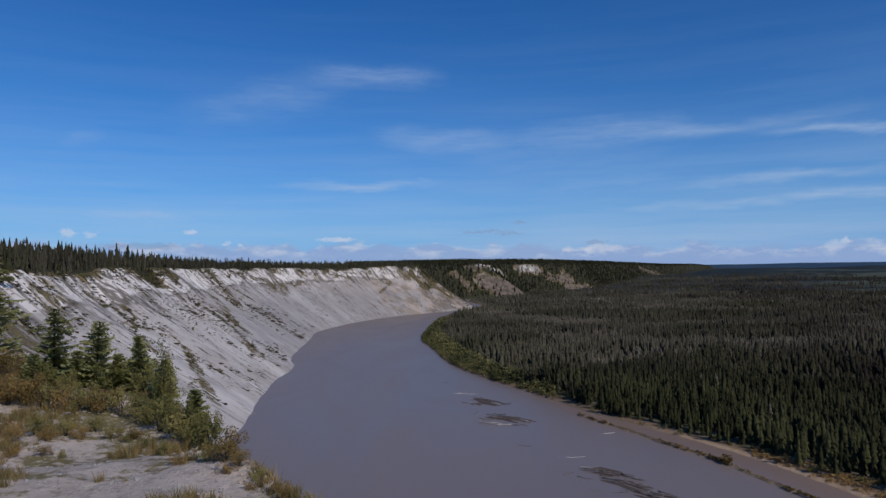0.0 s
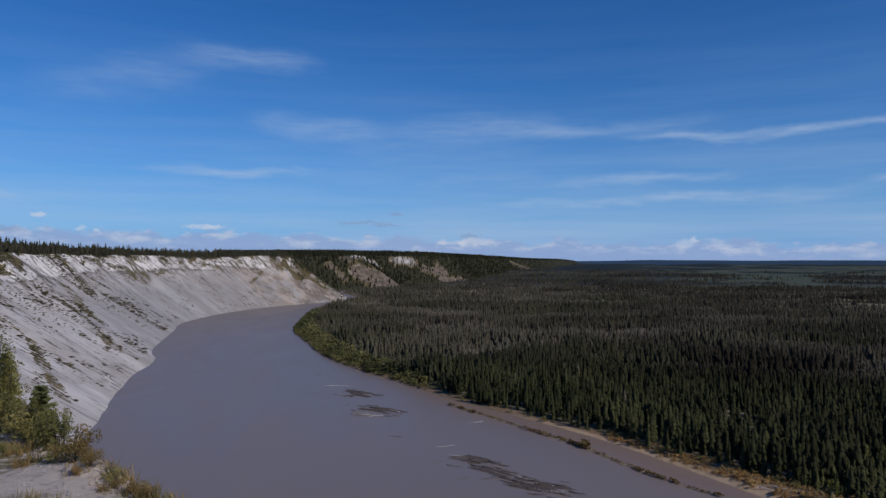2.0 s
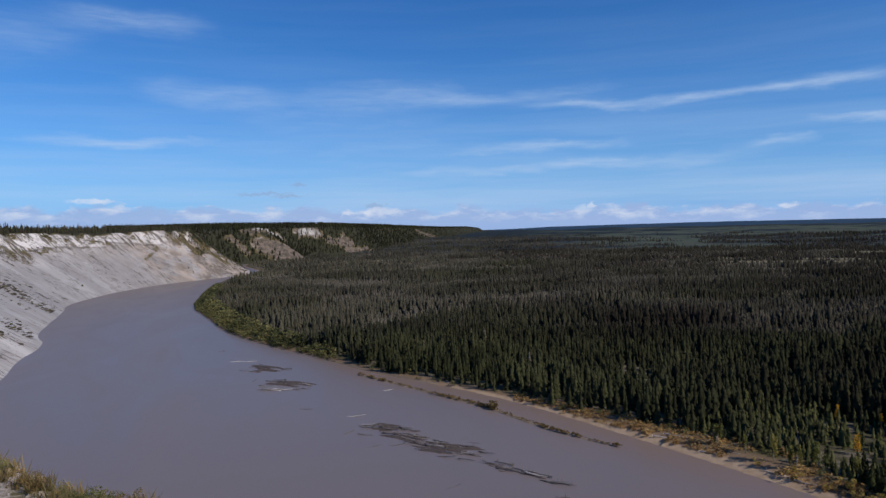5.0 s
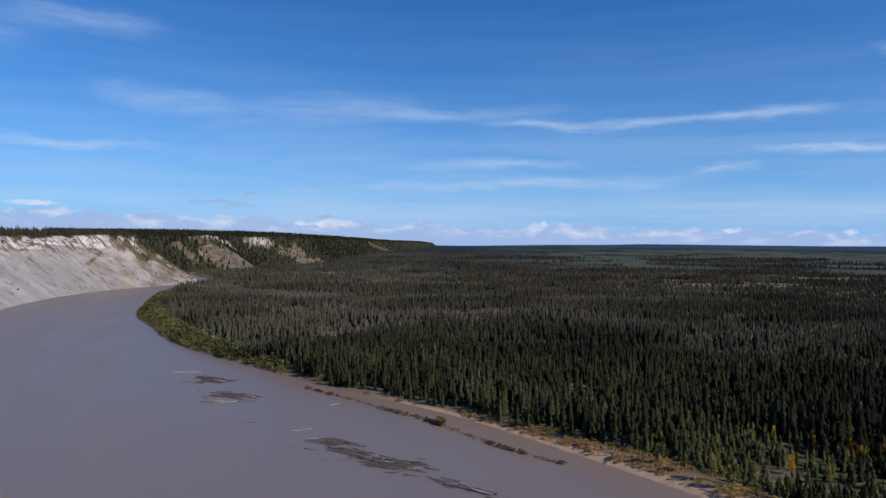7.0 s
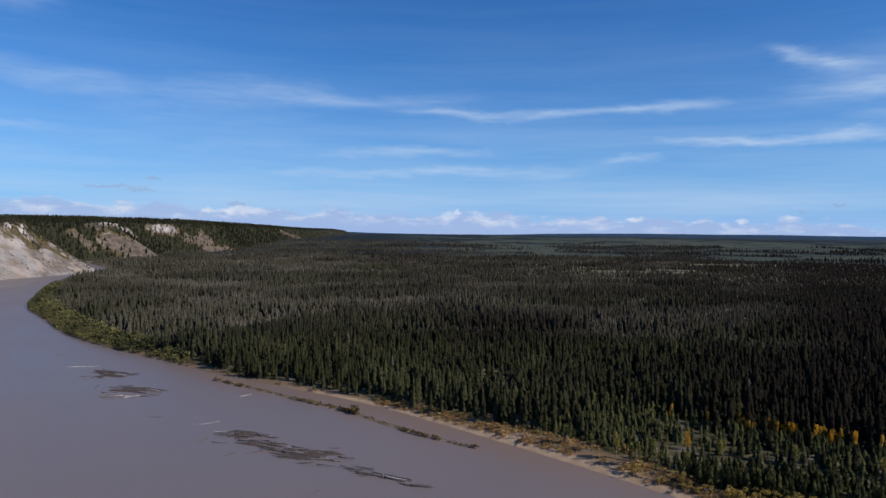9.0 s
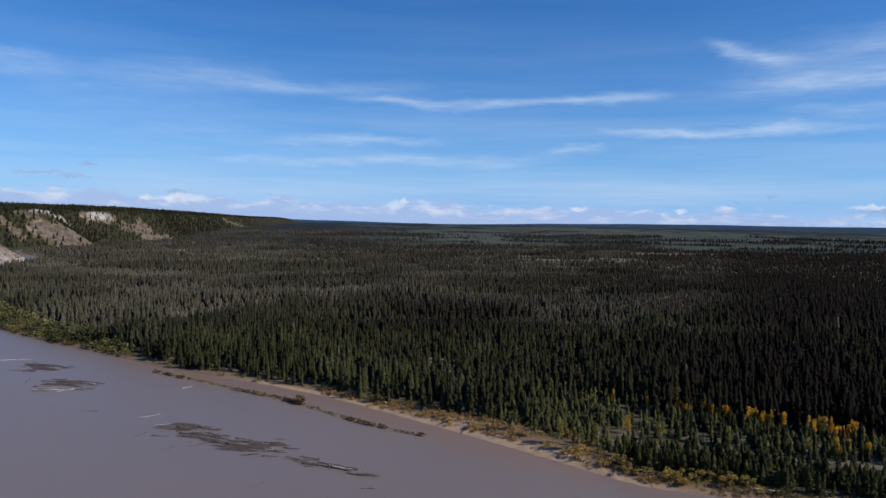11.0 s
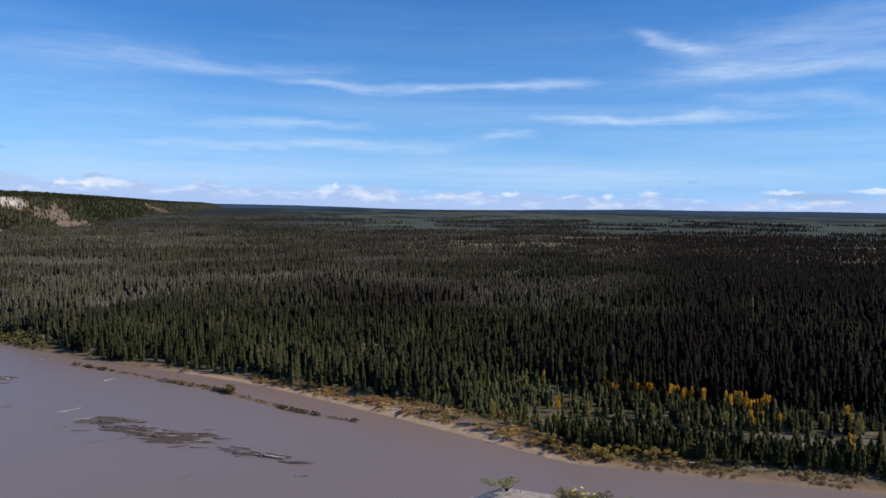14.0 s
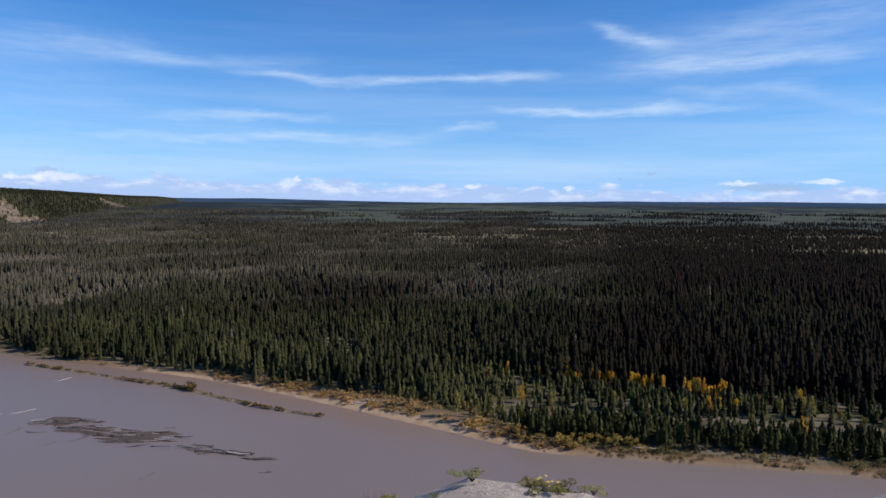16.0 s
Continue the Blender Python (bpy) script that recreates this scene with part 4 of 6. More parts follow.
def valley_trees():
    rng = np.random.default_rng(11)
    near_shapes = [spruce_shape(8, 7, 100 + i, 0.45, 0.105 + 0.012 * (i % 3), 0.60) for i in range(7)]
    mid_shapes = [spruce_shape(4, 5, 200 + i, 0.35, 0.160, 0.70) for i in range(6)]
    far_shapes = [spruce_shape(2, 5, 300 + i, slim=0.20) for i in range(4)]
    for name, r0, r1, gap, shapes, label in (
            ("near_spruce_forest", 100, 430, 3.35, near_shapes, "dense dark green spruce forest along the river bank"),
            ("middle_spruce_forest", 430, 1000, 4.5, mid_shapes, "dense dark spruce forest on the flood plain"),
            ("far_spruce_forest", 1000, 1750, 7.4, far_shapes, "far dark spruce forest on the flood plain"),
            ("outer_spruce_forest", 1750, 2700, 11.0, far_shapes, "dark belts of spruce forest beyond the flood plain")):
        xy = scatter(r0, r1, -8, 82, gap, int(r1))
        b, s = away(xy, BANK)
        q, _ = away(xy, FOOT)
        x, y = xy.T
        a = np.degrees(np.arctan2(x, y))
        r = np.hypot(x, y)
        young = (1 - ramp(b, 58, 68)) * ramp(a, 38, 47)             # open young growth behind the bank
        keep = (b > beach(a) + 1.5 * fractal(x / 9.0, y / 9.0, 147, 2)) & (q < -4) & (rng.random(len(xy)) > 0.55 * young + 0.04 + 0.30 * ramp(fractal(x / 15.0, y / 15.0, 145, 2), 0.15, 0.7))
        keep &= (r < 1750) | (stands(x, y) < np.where(a > 42, -0.10, np.where(r < 2300, 0.25, 0.0))) | (a < 27)
        keep &= ~((fractal(x / 45.0, y / 45.0, 141, 3) > 1.0) & (rng.random(len(xy)) < 0.8))
        keep &= ~((young > 0.5) & (b > 24) & (b < 37) & (rng.random(len(xy)) < 0.85))
        keep &= ~((blobs(x, y, MEADOWS) > 0.45) & (r > 600) & (rng.random(len(xy)) < 0.85))
        keep &= ~((b < 23) & (a > 49))      # single trees stand there
        xy, b, young = xy[keep], b[keep], young[keep]
        x, y = xy.T
        r = np.hypot(x, y)
        tall = tall_stands(x, y)
        h = (rng.uniform(9.5, 15.5, len(xy)) * tall + rng.uniform(5.0, 8.0, len(xy)) * (1 - tall)) * (1 - 0.30 * ramp(r, 450, 800)) * (1 + 0.14 * fractal(x / 60.0, y / 60.0, 161, 2))
        h *= (1 - 0.50 * young) * (0.74 + 0.26 * ramp(b - beach(np.degrees(np.arctan2(x, y))), 0, 14))
        h *= np.where(rng.random(len(xy)) < 0.06, 1.22, 1.0) * np.where(rng.random(len(xy)) < 0.22, rng.uniform(0.55, 0.9, len(xy)), 1.0)
        h *= 1 - 0.65 * ramp(blobs(x, y, MEADOWS), 0.3, 0.9) * (r > 600)
        z = plain_height(x, y, b) - 0.2
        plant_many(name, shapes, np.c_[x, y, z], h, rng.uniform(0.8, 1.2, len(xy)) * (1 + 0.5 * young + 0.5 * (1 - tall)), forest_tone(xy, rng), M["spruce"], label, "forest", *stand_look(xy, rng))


def plateau_trees():
    rng = np.random.default_rng(12)
    shapes = [spruce_shape(5, 5, 400 + i, 0.5, 0.095, 0.6) for i in range(5)]
    xy = scatter(150, 1500, -50, 6, 3.7, 5)
    q, s = away(xy, FOOT)
    edge = 104 + 4 * fractal(s / 30.0, s * 0, 171, 3)
    slope = (s > 1740) & (q > 12) & (rng.random(len(xy)) < 0.22) & (fractal(s / 24.0, q / 20.0, 209, 3) > -0.1)
    keep = (slope | (q > np.where(s > 1780, np.minimum(edge, 62 + 14 * fractal(s / 25.0, q / 25.0, 173, 2)), edge))) & (q < 200) & (s < 2330) & (rng.random(len(xy)) > 0.08 + 0.35 * ramp(fractal(s / 22.0, q / 22.0, 177, 2), 0.2, 0.6))
    xy, q, s = xy[keep], q[keep], s[keep]
    h = np.where(rng.random(len(xy)) < 0.07, rng.uniform(12, 15, len(xy)), np.where(rng.random(len(xy)) < 0.45, rng.uniform(3.5, 6.5, len(xy)), rng.uniform(7.5, 11.0, len(xy)))) * (0.45 + 0.25 * ramp(q, 70, 95) + 0.3 * ramp(q, 100, 122)) * np.interp(s, [900, 1150, 1400, 1700], [1.12, 1.1, 1.0, 0.85]) * (1 + 0.18 * fractal(s / 45.0, q / 30.0, 175, 3))
    z = bluff_height(q, s) - 0.4
    plant_many("plateau_forest", shapes, np.c_[xy, z], h, rng.uniform(0.85, 1.3, len(xy)) * np.where(h < 6, 1.7, 1.0), forest_tone(xy, rng), M["spruce"], "dark spruce forest along the top of the bluff", "forest", np.clip(rng.normal(0.4, 0.22, len(xy)), 0, 1), np.clip(rng.normal(0.22, 0.12, len(xy)), 0, 1))
    # the wooded far spurs
    far = [spruce_shape(2, 5, 420 + i, 0.5, slim=0.20) for i in range(4)]
    xy = scatter(1150, 4600, -8, 23, 9.5, 6)
    q, s = away(xy, FOOT)
    x, y = xy.T
    scar = blobs(x + 8 * fractal(x / 30.0, y / 30.0, 211, 3), y + 8 * fractal(x / 30.0, y / 30.0, 215, 3), SCARS)
    keep = (q > 6) & (q < 420) & (s > 1985) & ~((scar > 0.4) & (rng.random(len(xy)) < 0.78))
    xy, q, s = xy[keep], q[keep], s[keep]
    z = bluff_height(q, s) + 2.0 * ramp(s, 2300, 2500) - 1.0
    plant_many("hillside_forest", far, np.c_[xy, z], rng.uniform(8, 13, len(xy)) * (1 - 0.6 * ramp(s, 3300, 4600)), rng.uniform(0.9, 1.4, len(xy)), forest_tone(xy, rng) * 0.8, M["spruce"], "dark forest on the distant valley side", "forest", np.clip(rng.normal(0.35, 0.3, len(xy)), 0, 1), 0.0 * s)


def bank_scrub():
    rng = np.random.default_rng(13)
    shapes = [clump_shape(42, 500 + i, 0.135) for i in range(5)]
    xy = scatter(95, 900, -6, 80, 1.5, 8)
    b, s = away(xy, BANK)
    keep = (b > 1.0) & (b < 26)
    xy, b, s = xy[keep], b[keep], s[keep]
    x, y = xy.T
    a, r = np.degrees(np.arctan2(x, y)), np.hypot(x, y)
    # green willows round the far point, rusty low scrub along the open bank
    wide = beach(a)
    point = a < 9
    green = np.where(point, (b < wide + 3) & (b > 1.0), (b > wide - 3.0) & (b < wide + 3.5)) & (rng.random(len(xy)) < np.where(point, 0.36, np.where(r > 300, 0.16, 0.10)))
    i = np.where(green)[0]
    h = rng.uniform(1.4, 4.6, len(i)) * np.where(point[i], 1.0 + 0.9 * ramp(b[i], 3, 14), 0.65)
    plant_many("willow_scrub", shapes, np.c_[xy[i], plain_height(x[i], y[i], b[i]) - 0.2], h, rng.uniform(0.8, 1.3, len(i)), np.clip(rng.normal(0.40, 0.25, len(i)) + 0.5 * fractal(x[i] / 14.0, y[i] / 22.0, 185, 2), 0, 1), M["willow"], "yellow-green willow scrub along the river bank", "scrub")
    rusty = (a > 24) & (b > np.where(a < 50, 0.25 * wide, 1.0)) & (b < wide + 2.0) & (rng.random(len(xy)) < np.where(a < 52, 0.95, 0.9)) & (fractal(x / 9.0, y / 9.0, 181, 3) + 0.9 * (b / wide - 0.5) > np.where(a < 52, -0.5, -0.35))
    i = np.where(rusty & (a >= 56))[0]
    plant_many("olive_scrub", shapes, np.c_[xy[i], plain_height(x[i], y[i], b[i]) - 0.15], rng.uniform(0.4, 1.1, len(i)), rng.uniform(1.4, 2.6, len(i)), np.clip(rng.normal(0.30, 0.25, len(i)), 0, 1), M["bar_scrub"], "low grey-olive scrub on the river bank", "scrub")
    i = np.where(rusty & (a < 56))[0]
    h = rng.uniform(0.5, 1.3, len(i)) * np.where(rng.random(len(i)) < 0.06, 1.8, 1.0) * np.where(a[i] > 54, 0.6, 1.0)
    plant_many("autumn_scrub", shapes, np.c_[xy[i], plain_height(x[i], y[i], b[i]) - 0.15], h, rng.uniform(1.6, 2.8, len(i)), np.clip(rng.normal(0.40, 0.25, len(i)), 0, 1), M["rust"], "low rust-coloured autumn scrub on the sandy bank", "scrub")


def bluff_scrub():
    """Bushes and turf clods that cling to the face of the bluff."""
    rng = np.random.default_rng(14)
    shapes = [clump_shape(12, 600 + i, 0.3, stem=0.05) for i in range(5)]
    n = 21000
    line_s = rng.uniform(700, 2000, n)
    q = np.r_[rng.uniform(15, 103, n - n // 4), 103 - np.abs(rng.normal(0, 6, n // 4))]
    wob = 13 * fractal(line_s / 16.0, q / 16.0, 201, 4, 0.65)
    turf = blobs(line_s + wob, q + 0.5 * wob, TURF)
    i = np.clip((line_s / 4).astype(int), 1, len(FOOT) - 2)
    tan = FOOT[i + 1] - FOOT[i - 1]
    tan /= np.hypot(*tan.T)[:, None]
    xy = FOOT[i] + np.c_[-tan[:, 1], tan[:, 0]] * q[:, None]
    lines = fractal(line_s / 9.0, q / 70.0, 193, 3, 0.6)
    keep = ((turf > 0.4) & (rng.random(n) < 0.8)) | ((lines > np.interp(line_s, [700, 1300, 1400, 1600, 1700], [0.42, 0.42, 0.55, 0.5, 0.30])) & (fractal(line_s / 60.0, q / 45.0, 191, 2) > -0.1)) | ((q > 96) & (rng.random(n) < 0.3))
    keep &= np.hypot(*xy.T) > 75
    xy, q, s = xy[keep], q[keep], line_s[keep]
    h = rng.uniform(0.35, 1.3, len(xy)) * np.where(rng.random(len(xy)) < 0.06, 2.0, 1)
    rib = (s > 850) & (s < 915) & (q > 74)
    h = np.where(rib, h * 2.6, h)
    plant_many("bluff_scrub", shapes, np.c_[xy, bluff_height(q, s) - 0.15], h, rng.uniform(1.0, 1.9, len(xy)), np.clip(rng.random(len(xy)) * 0.6 - 0.25 * (h < 0.8), 0, 1), M["willow"], "sparse bushes and turf clods clinging to the eroded bluff", "scrub")


def chunk_shape(seed):
    """A rough six-sided lump, drawn out along x."""
    g = np.random.default_rng(seed)
    ring = [(math.cos(t + g.uniform(-0.3, 0.3)) * g.uniform(0.8, 1.5), math.sin(t + g.uniform(-0.3, 0.3)) * g.uniform(0.3, 0.5)) for t in np.arange(0, 6.2, math.pi / 3)]
    V = [(a, b, g.uniform(-0.15, 0.1)) for a, b in ring] + [(0.6 * a + g.normal(0, 0.06), 0.6 * b + g.normal(0, 0.06), g.uniform(0.3, 0.5)) for a, b in ring] + [(0, 0, 0.5)]
    F = []
    for j in range(6):
        k = (j + 1) % 6
        F += [(j, k, 6 + k), (j, 6 + k, 6 + j), (6 + j, 6 + k, 12)]
    return np.array(V), np.array(F)


def bluff_clods():
    """Turf and silt lumps that slid from the head and lie strewn down the slope."""
    rng = np.random.default_rng(16)
    n = 40000
    s = rng.uniform(720, 1990, n)
    q = rng.uniform(6, 101, n)
    i = np.clip((s / 4).astype(int), 1, len(FOOT) - 2)
    tan = FOOT[i + 1] - FOOT[i - 1]
    tan /= np.hypot(*tan.T)[:, None]
    xy = FOOT[i] + np.c_[-tan[:, 1], tan[:, 0]] * q[:, None]
    trail = fractal((s + 0.12 * q) / 5.5, q / 34.0, 401, 3, 0.65) + 0.9 * fractal(s / 55.0, q / 38.0, 405, 2)
    keep = ((trail > np.interp(s, [700, 1150, 1500, 2000], [0.85, 0.90, 1.15, 0.85]) - 0.35 * ramp(35 - q, 0, 15) - 0.25 * ramp(q, 84, 94)) | ((blobs(s, q, TURF) > 0.3) & (rng.random(n) < 0.45))) & (np.hypot(*xy.T) > 75)
    xy, s, q, tan = xy[keep], s[keep], q[keep], tan[keep]
    m = len(xy)
    size = rng.uniform(0.3, 0.95, m) * np.where(rng.random(m) < 0.12, 1.9, 1.0)
    fall = np.arctan2(tan[:, 0], -tan[:, 1]) + rng.normal(0, 0.25, m)
    plant_many("bluff_clods", [chunk_shape(410 + k) for k in range(5)], np.c_[xy, bluff_height(q, s) - 0.05], size, rng.uniform(1.0, 1.7, m), (rng.random(m) < 0.12) * rng.uniform(0.5, 1.0, m), M["clod"], "dark turf clods and silt lumps strewn down the bluff", "clods", turn=fall)


def young_growth():
    """Young spruces scattered over the open ground behind the bank."""
    rng = np.random.default_rng(15)
    shapes = [spruce_shape(8, 7, 440 + i, 0.5, 0.155, 0.65) for i in range(4)]
    xy = scatter(100, 330, 38, 82, 2.9, 17)
    b, s = away(xy, BANK)
    x, y = xy.T
    lane = fractal(x / 26.0, y / 16.0, 255, 2)
    a = np.degrees(np.arctan2(x, y))
    row = (b > beach(a) + 1) & (b < 22) & (a > 49)
    keep = row | ((b > beach(a)) & (a <= 49) & (b < 60)) | ((b > 36) & (b < 66) & (rng.random(len(xy)) < np.where(lane > 0.15, 0.35, 0.9)))
    keep &= (b < 66) & ((b < 22) | (b > 36) | (a < 47) | (rng.random(len(xy)) < 0.08))
    xy, b = xy[keep], b[keep]
    n = len(xy)
    plant_many("young_spruces", shapes, np.c_[xy, plain_height(xy[:, 0], xy[:, 1], b) - 0.15], rng.uniform(2.5, 6.5, n), rng.uniform(0.9, 1.4, n), np.clip(rng.normal(0.50, 0.25, n) - 0.45 * ramp(np.degrees(np.arctan2(xy[:, 0], xy[:, 1])), 50, 62), 0, 1), M["young_spruce"], "young spruces on open ground behind the bank", "forest")


young_growth()
valley_trees()
plateau_trees()
bank_scrub()
bluff_scrub()
bluff_clods()


# ---- single trees of the open bank ----
def mesh_part(name, me, parent, label=""):
    """Links a mesh as one part under a thing."""
    ob = new(name, me)
    ob.parent = parent
    return tagged(ob, label)


def thing(name, label, category, group=""):
    return tagged(new(name), label, category, group)


def tube(points, radii, sides=6):
    """A tapering round stem through the points."""
    V, F = [], []
    n = len(points)
    for i, (p, r) in enumerate(zip(points, radii)):
        p = np.asarray(p, float)
        d = np.asarray(points[min(i + 1, n - 1)], float) - np.asarray(points[max(i - 1, 0)], float)
        d /= np.linalg.norm(d) + 1e-9
        a = np.cross(d, (0.31, 0.95, 0.1) if abs(d[2]) > 0.8 else (0, 0, 1))
        a /= np.linalg.norm(a)
        b = np.cross(d, a)
        for k in range(sides):
            t = 2 * math.pi * k / sides
            V.append(p + r * (math.cos(t) * a + math.sin(t) * b))
    for i in range(n - 1):
        for k in range(sides):
            a, b = i * sides + k, i * sides + (k + 1) % sides
            F += [(a, b, b + sides), (a, b + sides, a + sides)]
    for base, flip in ((0, True), ((n - 1) * sides, False)):
        for k in range(1, sides - 1):
            f = (base, base + k, base + k + 1)
            F.append(f[::-1] if flip else f)
    return np.array(V), np.array(F)


def merged(pieces):
    V, F, off = [], [], 0
    for v, f in pieces:
        V.append(v)
        F.append(f + off)
        off += len(v)
    return np.vstack(V), np.vstack(F)


def placed(x, y, z, turn, w, h):
    return Matrix.LocRotScale((x, y, z), Euler((0, 0, turn)), (w, w, h))


def bank_trees():
    rng = np.random.default_rng(21)
    protos = []
    for k in range(5):
        v, f = spruce_shape(12, 9, 700 + k, 0.6, 0.150, 0.60)
        t = tube([(0, 0, -0.02), (0.004, 0, 0.5), (0, 0, 0.97)], [0.014, 0.009, 0.002], 5)
        protos.append((mesh_from("crown", v, f, M["spruce_bank"], False), mesh_from("trunk", *t, M["bark"])))
    xy = scatter(100, 260, 49, 80, 1.9, 22)
    b, s = away(xy, BANK)
    x, y = xy.T
    keep = (b > beach(np.degrees(np.arctan2(x, y))) + 0.5) & (b < 22) & (rng.random(len(xy)) < 0.55)
    idx = np.where(keep)[0]
    idx = np.sort(rng.permutation(idx)[:300])
    firsts, ready = {}, []
    for i in idx:
        k = int(rng.integers(0, 5))
        h = rng.uniform(4.4, 7.2)
        m = placed(x[i], y[i], plain_height(x[i:i + 1], y[i:i + 1], b[i:i + 1])[0] - 0.1, rng.uniform(0, 6.28), h * rng.uniform(1.0, 1.35), h)
        if k in firsts:
            copy_thing(firsts[k], m)
        else:
            ob = thing("spruce_tree", "young dark green spruce on the sandy river bank", "tree", "spruces on the river bank")
            mesh_part("crown", protos[k][0], ob)
            mesh_part("trunk", protos[k][1], ob)
            firsts[k] = ob
            ready.append((ob, m))
    for ob, m in ready:
        ob.matrix_basis = m


def leaf_crown(n, seed, size, shape=(0.42, 0.42, 0.62), base=0.25, lumps=7):
    """A unit-high broadleaf crown: leaf sprays gathered in several uneven lumps."""
    rng = np.random.default_rng(seed)
    centres = rng.normal(size=(lumps, 3)) * 0.42 * np.array(shape)
    centres[:, 2] = base + (1 - base) * rng.uniform(0.18, 0.85, lumps)
    V, F = [], []
    for i in range(n):
        c = centres[rng.integers(0, lumps)]
        d = rng.normal(size=3)
        d /= np.linalg.norm(d)
        p = c + d * rng.uniform(0.3, 1.0) ** 0.5 * np.array(shape) * 0.34
        p[2] = max(p[2], 0.03)
        a = np.cross(d, rng.normal(size=3))
        a /= np.linalg.norm(a)
        b = np.cross(a, d + 0.7 * rng.normal(size=3))
        b /= np.linalg.norm(b)
        s = size * rng.uniform(0.6, 1.4)
        k = len(V)
        V += [p - a * s, p + b * s * 0.55, p + a * s, p - b * s * 0.55]
        F += [(k, k + 1, k + 2), (k, k + 2, k + 3)]
    return np.array(V), np.array(F)


def stems(n, seed, spread, reach, radius):
    rng = np.random.default_rng(seed)
    out = []
    for i in range(n):
        a = rng.uniform(0, 6.28)
        e = spread * rng.uniform(0.3, 1.0)
        tip = np.array([e * math.cos(a), e * math.sin(a), reach * rng.uniform(0.7, 1.0)])
        out.append(tube([(0.02 * math.cos(a), 0.02 * math.sin(a), -0.04), tip * (0.45, 0.45, 0.55), tip], [radius, radius * 0.7, radius * 0.25], 4))
    return merged(out)


def make_proto(name, parts, label, category, group=""):
    ob = thing(name, label, category, group)
    for part_name, me, text in parts:
        mesh_part(part_name, me, ob, text)
    return ob


def set_all(proto, poses):
    """Puts the prototype at the first pose and copies at the rest. The prototype's own scale is 1 while copying."""
    made = [copy_thing(proto, m) for m in poses[1:]]
    proto.matrix_basis = poses[0]
    return [proto] + made


def ground_at(x, y):
    return float(land_height(np.array([x]), np.array([y]))[0])


def on_ground(az, el):
    """Where the line of sight at that azimuth and elevation first meets the look-out ground."""
    a, t = radians(az), math.tan(radians(el))
    r = np.arange(4.0, 70.0, 0.1)
    x, y = r * math.sin(a), r * math.cos(a)
    hit = np.where(EYE + r * t <= land_height(x, y))[0]
    i = hit[0] if len(hit) else len(r) - 1
    return x[i], y[i], r[i]


def ashore(az, inland):
    """How far off the bank lies at that azimuth, so many metres in from the water."""
    r = np.arange(120.0, 420.0, 0.5)
    b = away(np.c_[r * math.sin(radians(az)), r * math.cos(radians(az))], BANK)[0]
    return float(r[np.argmax(b > inland)])


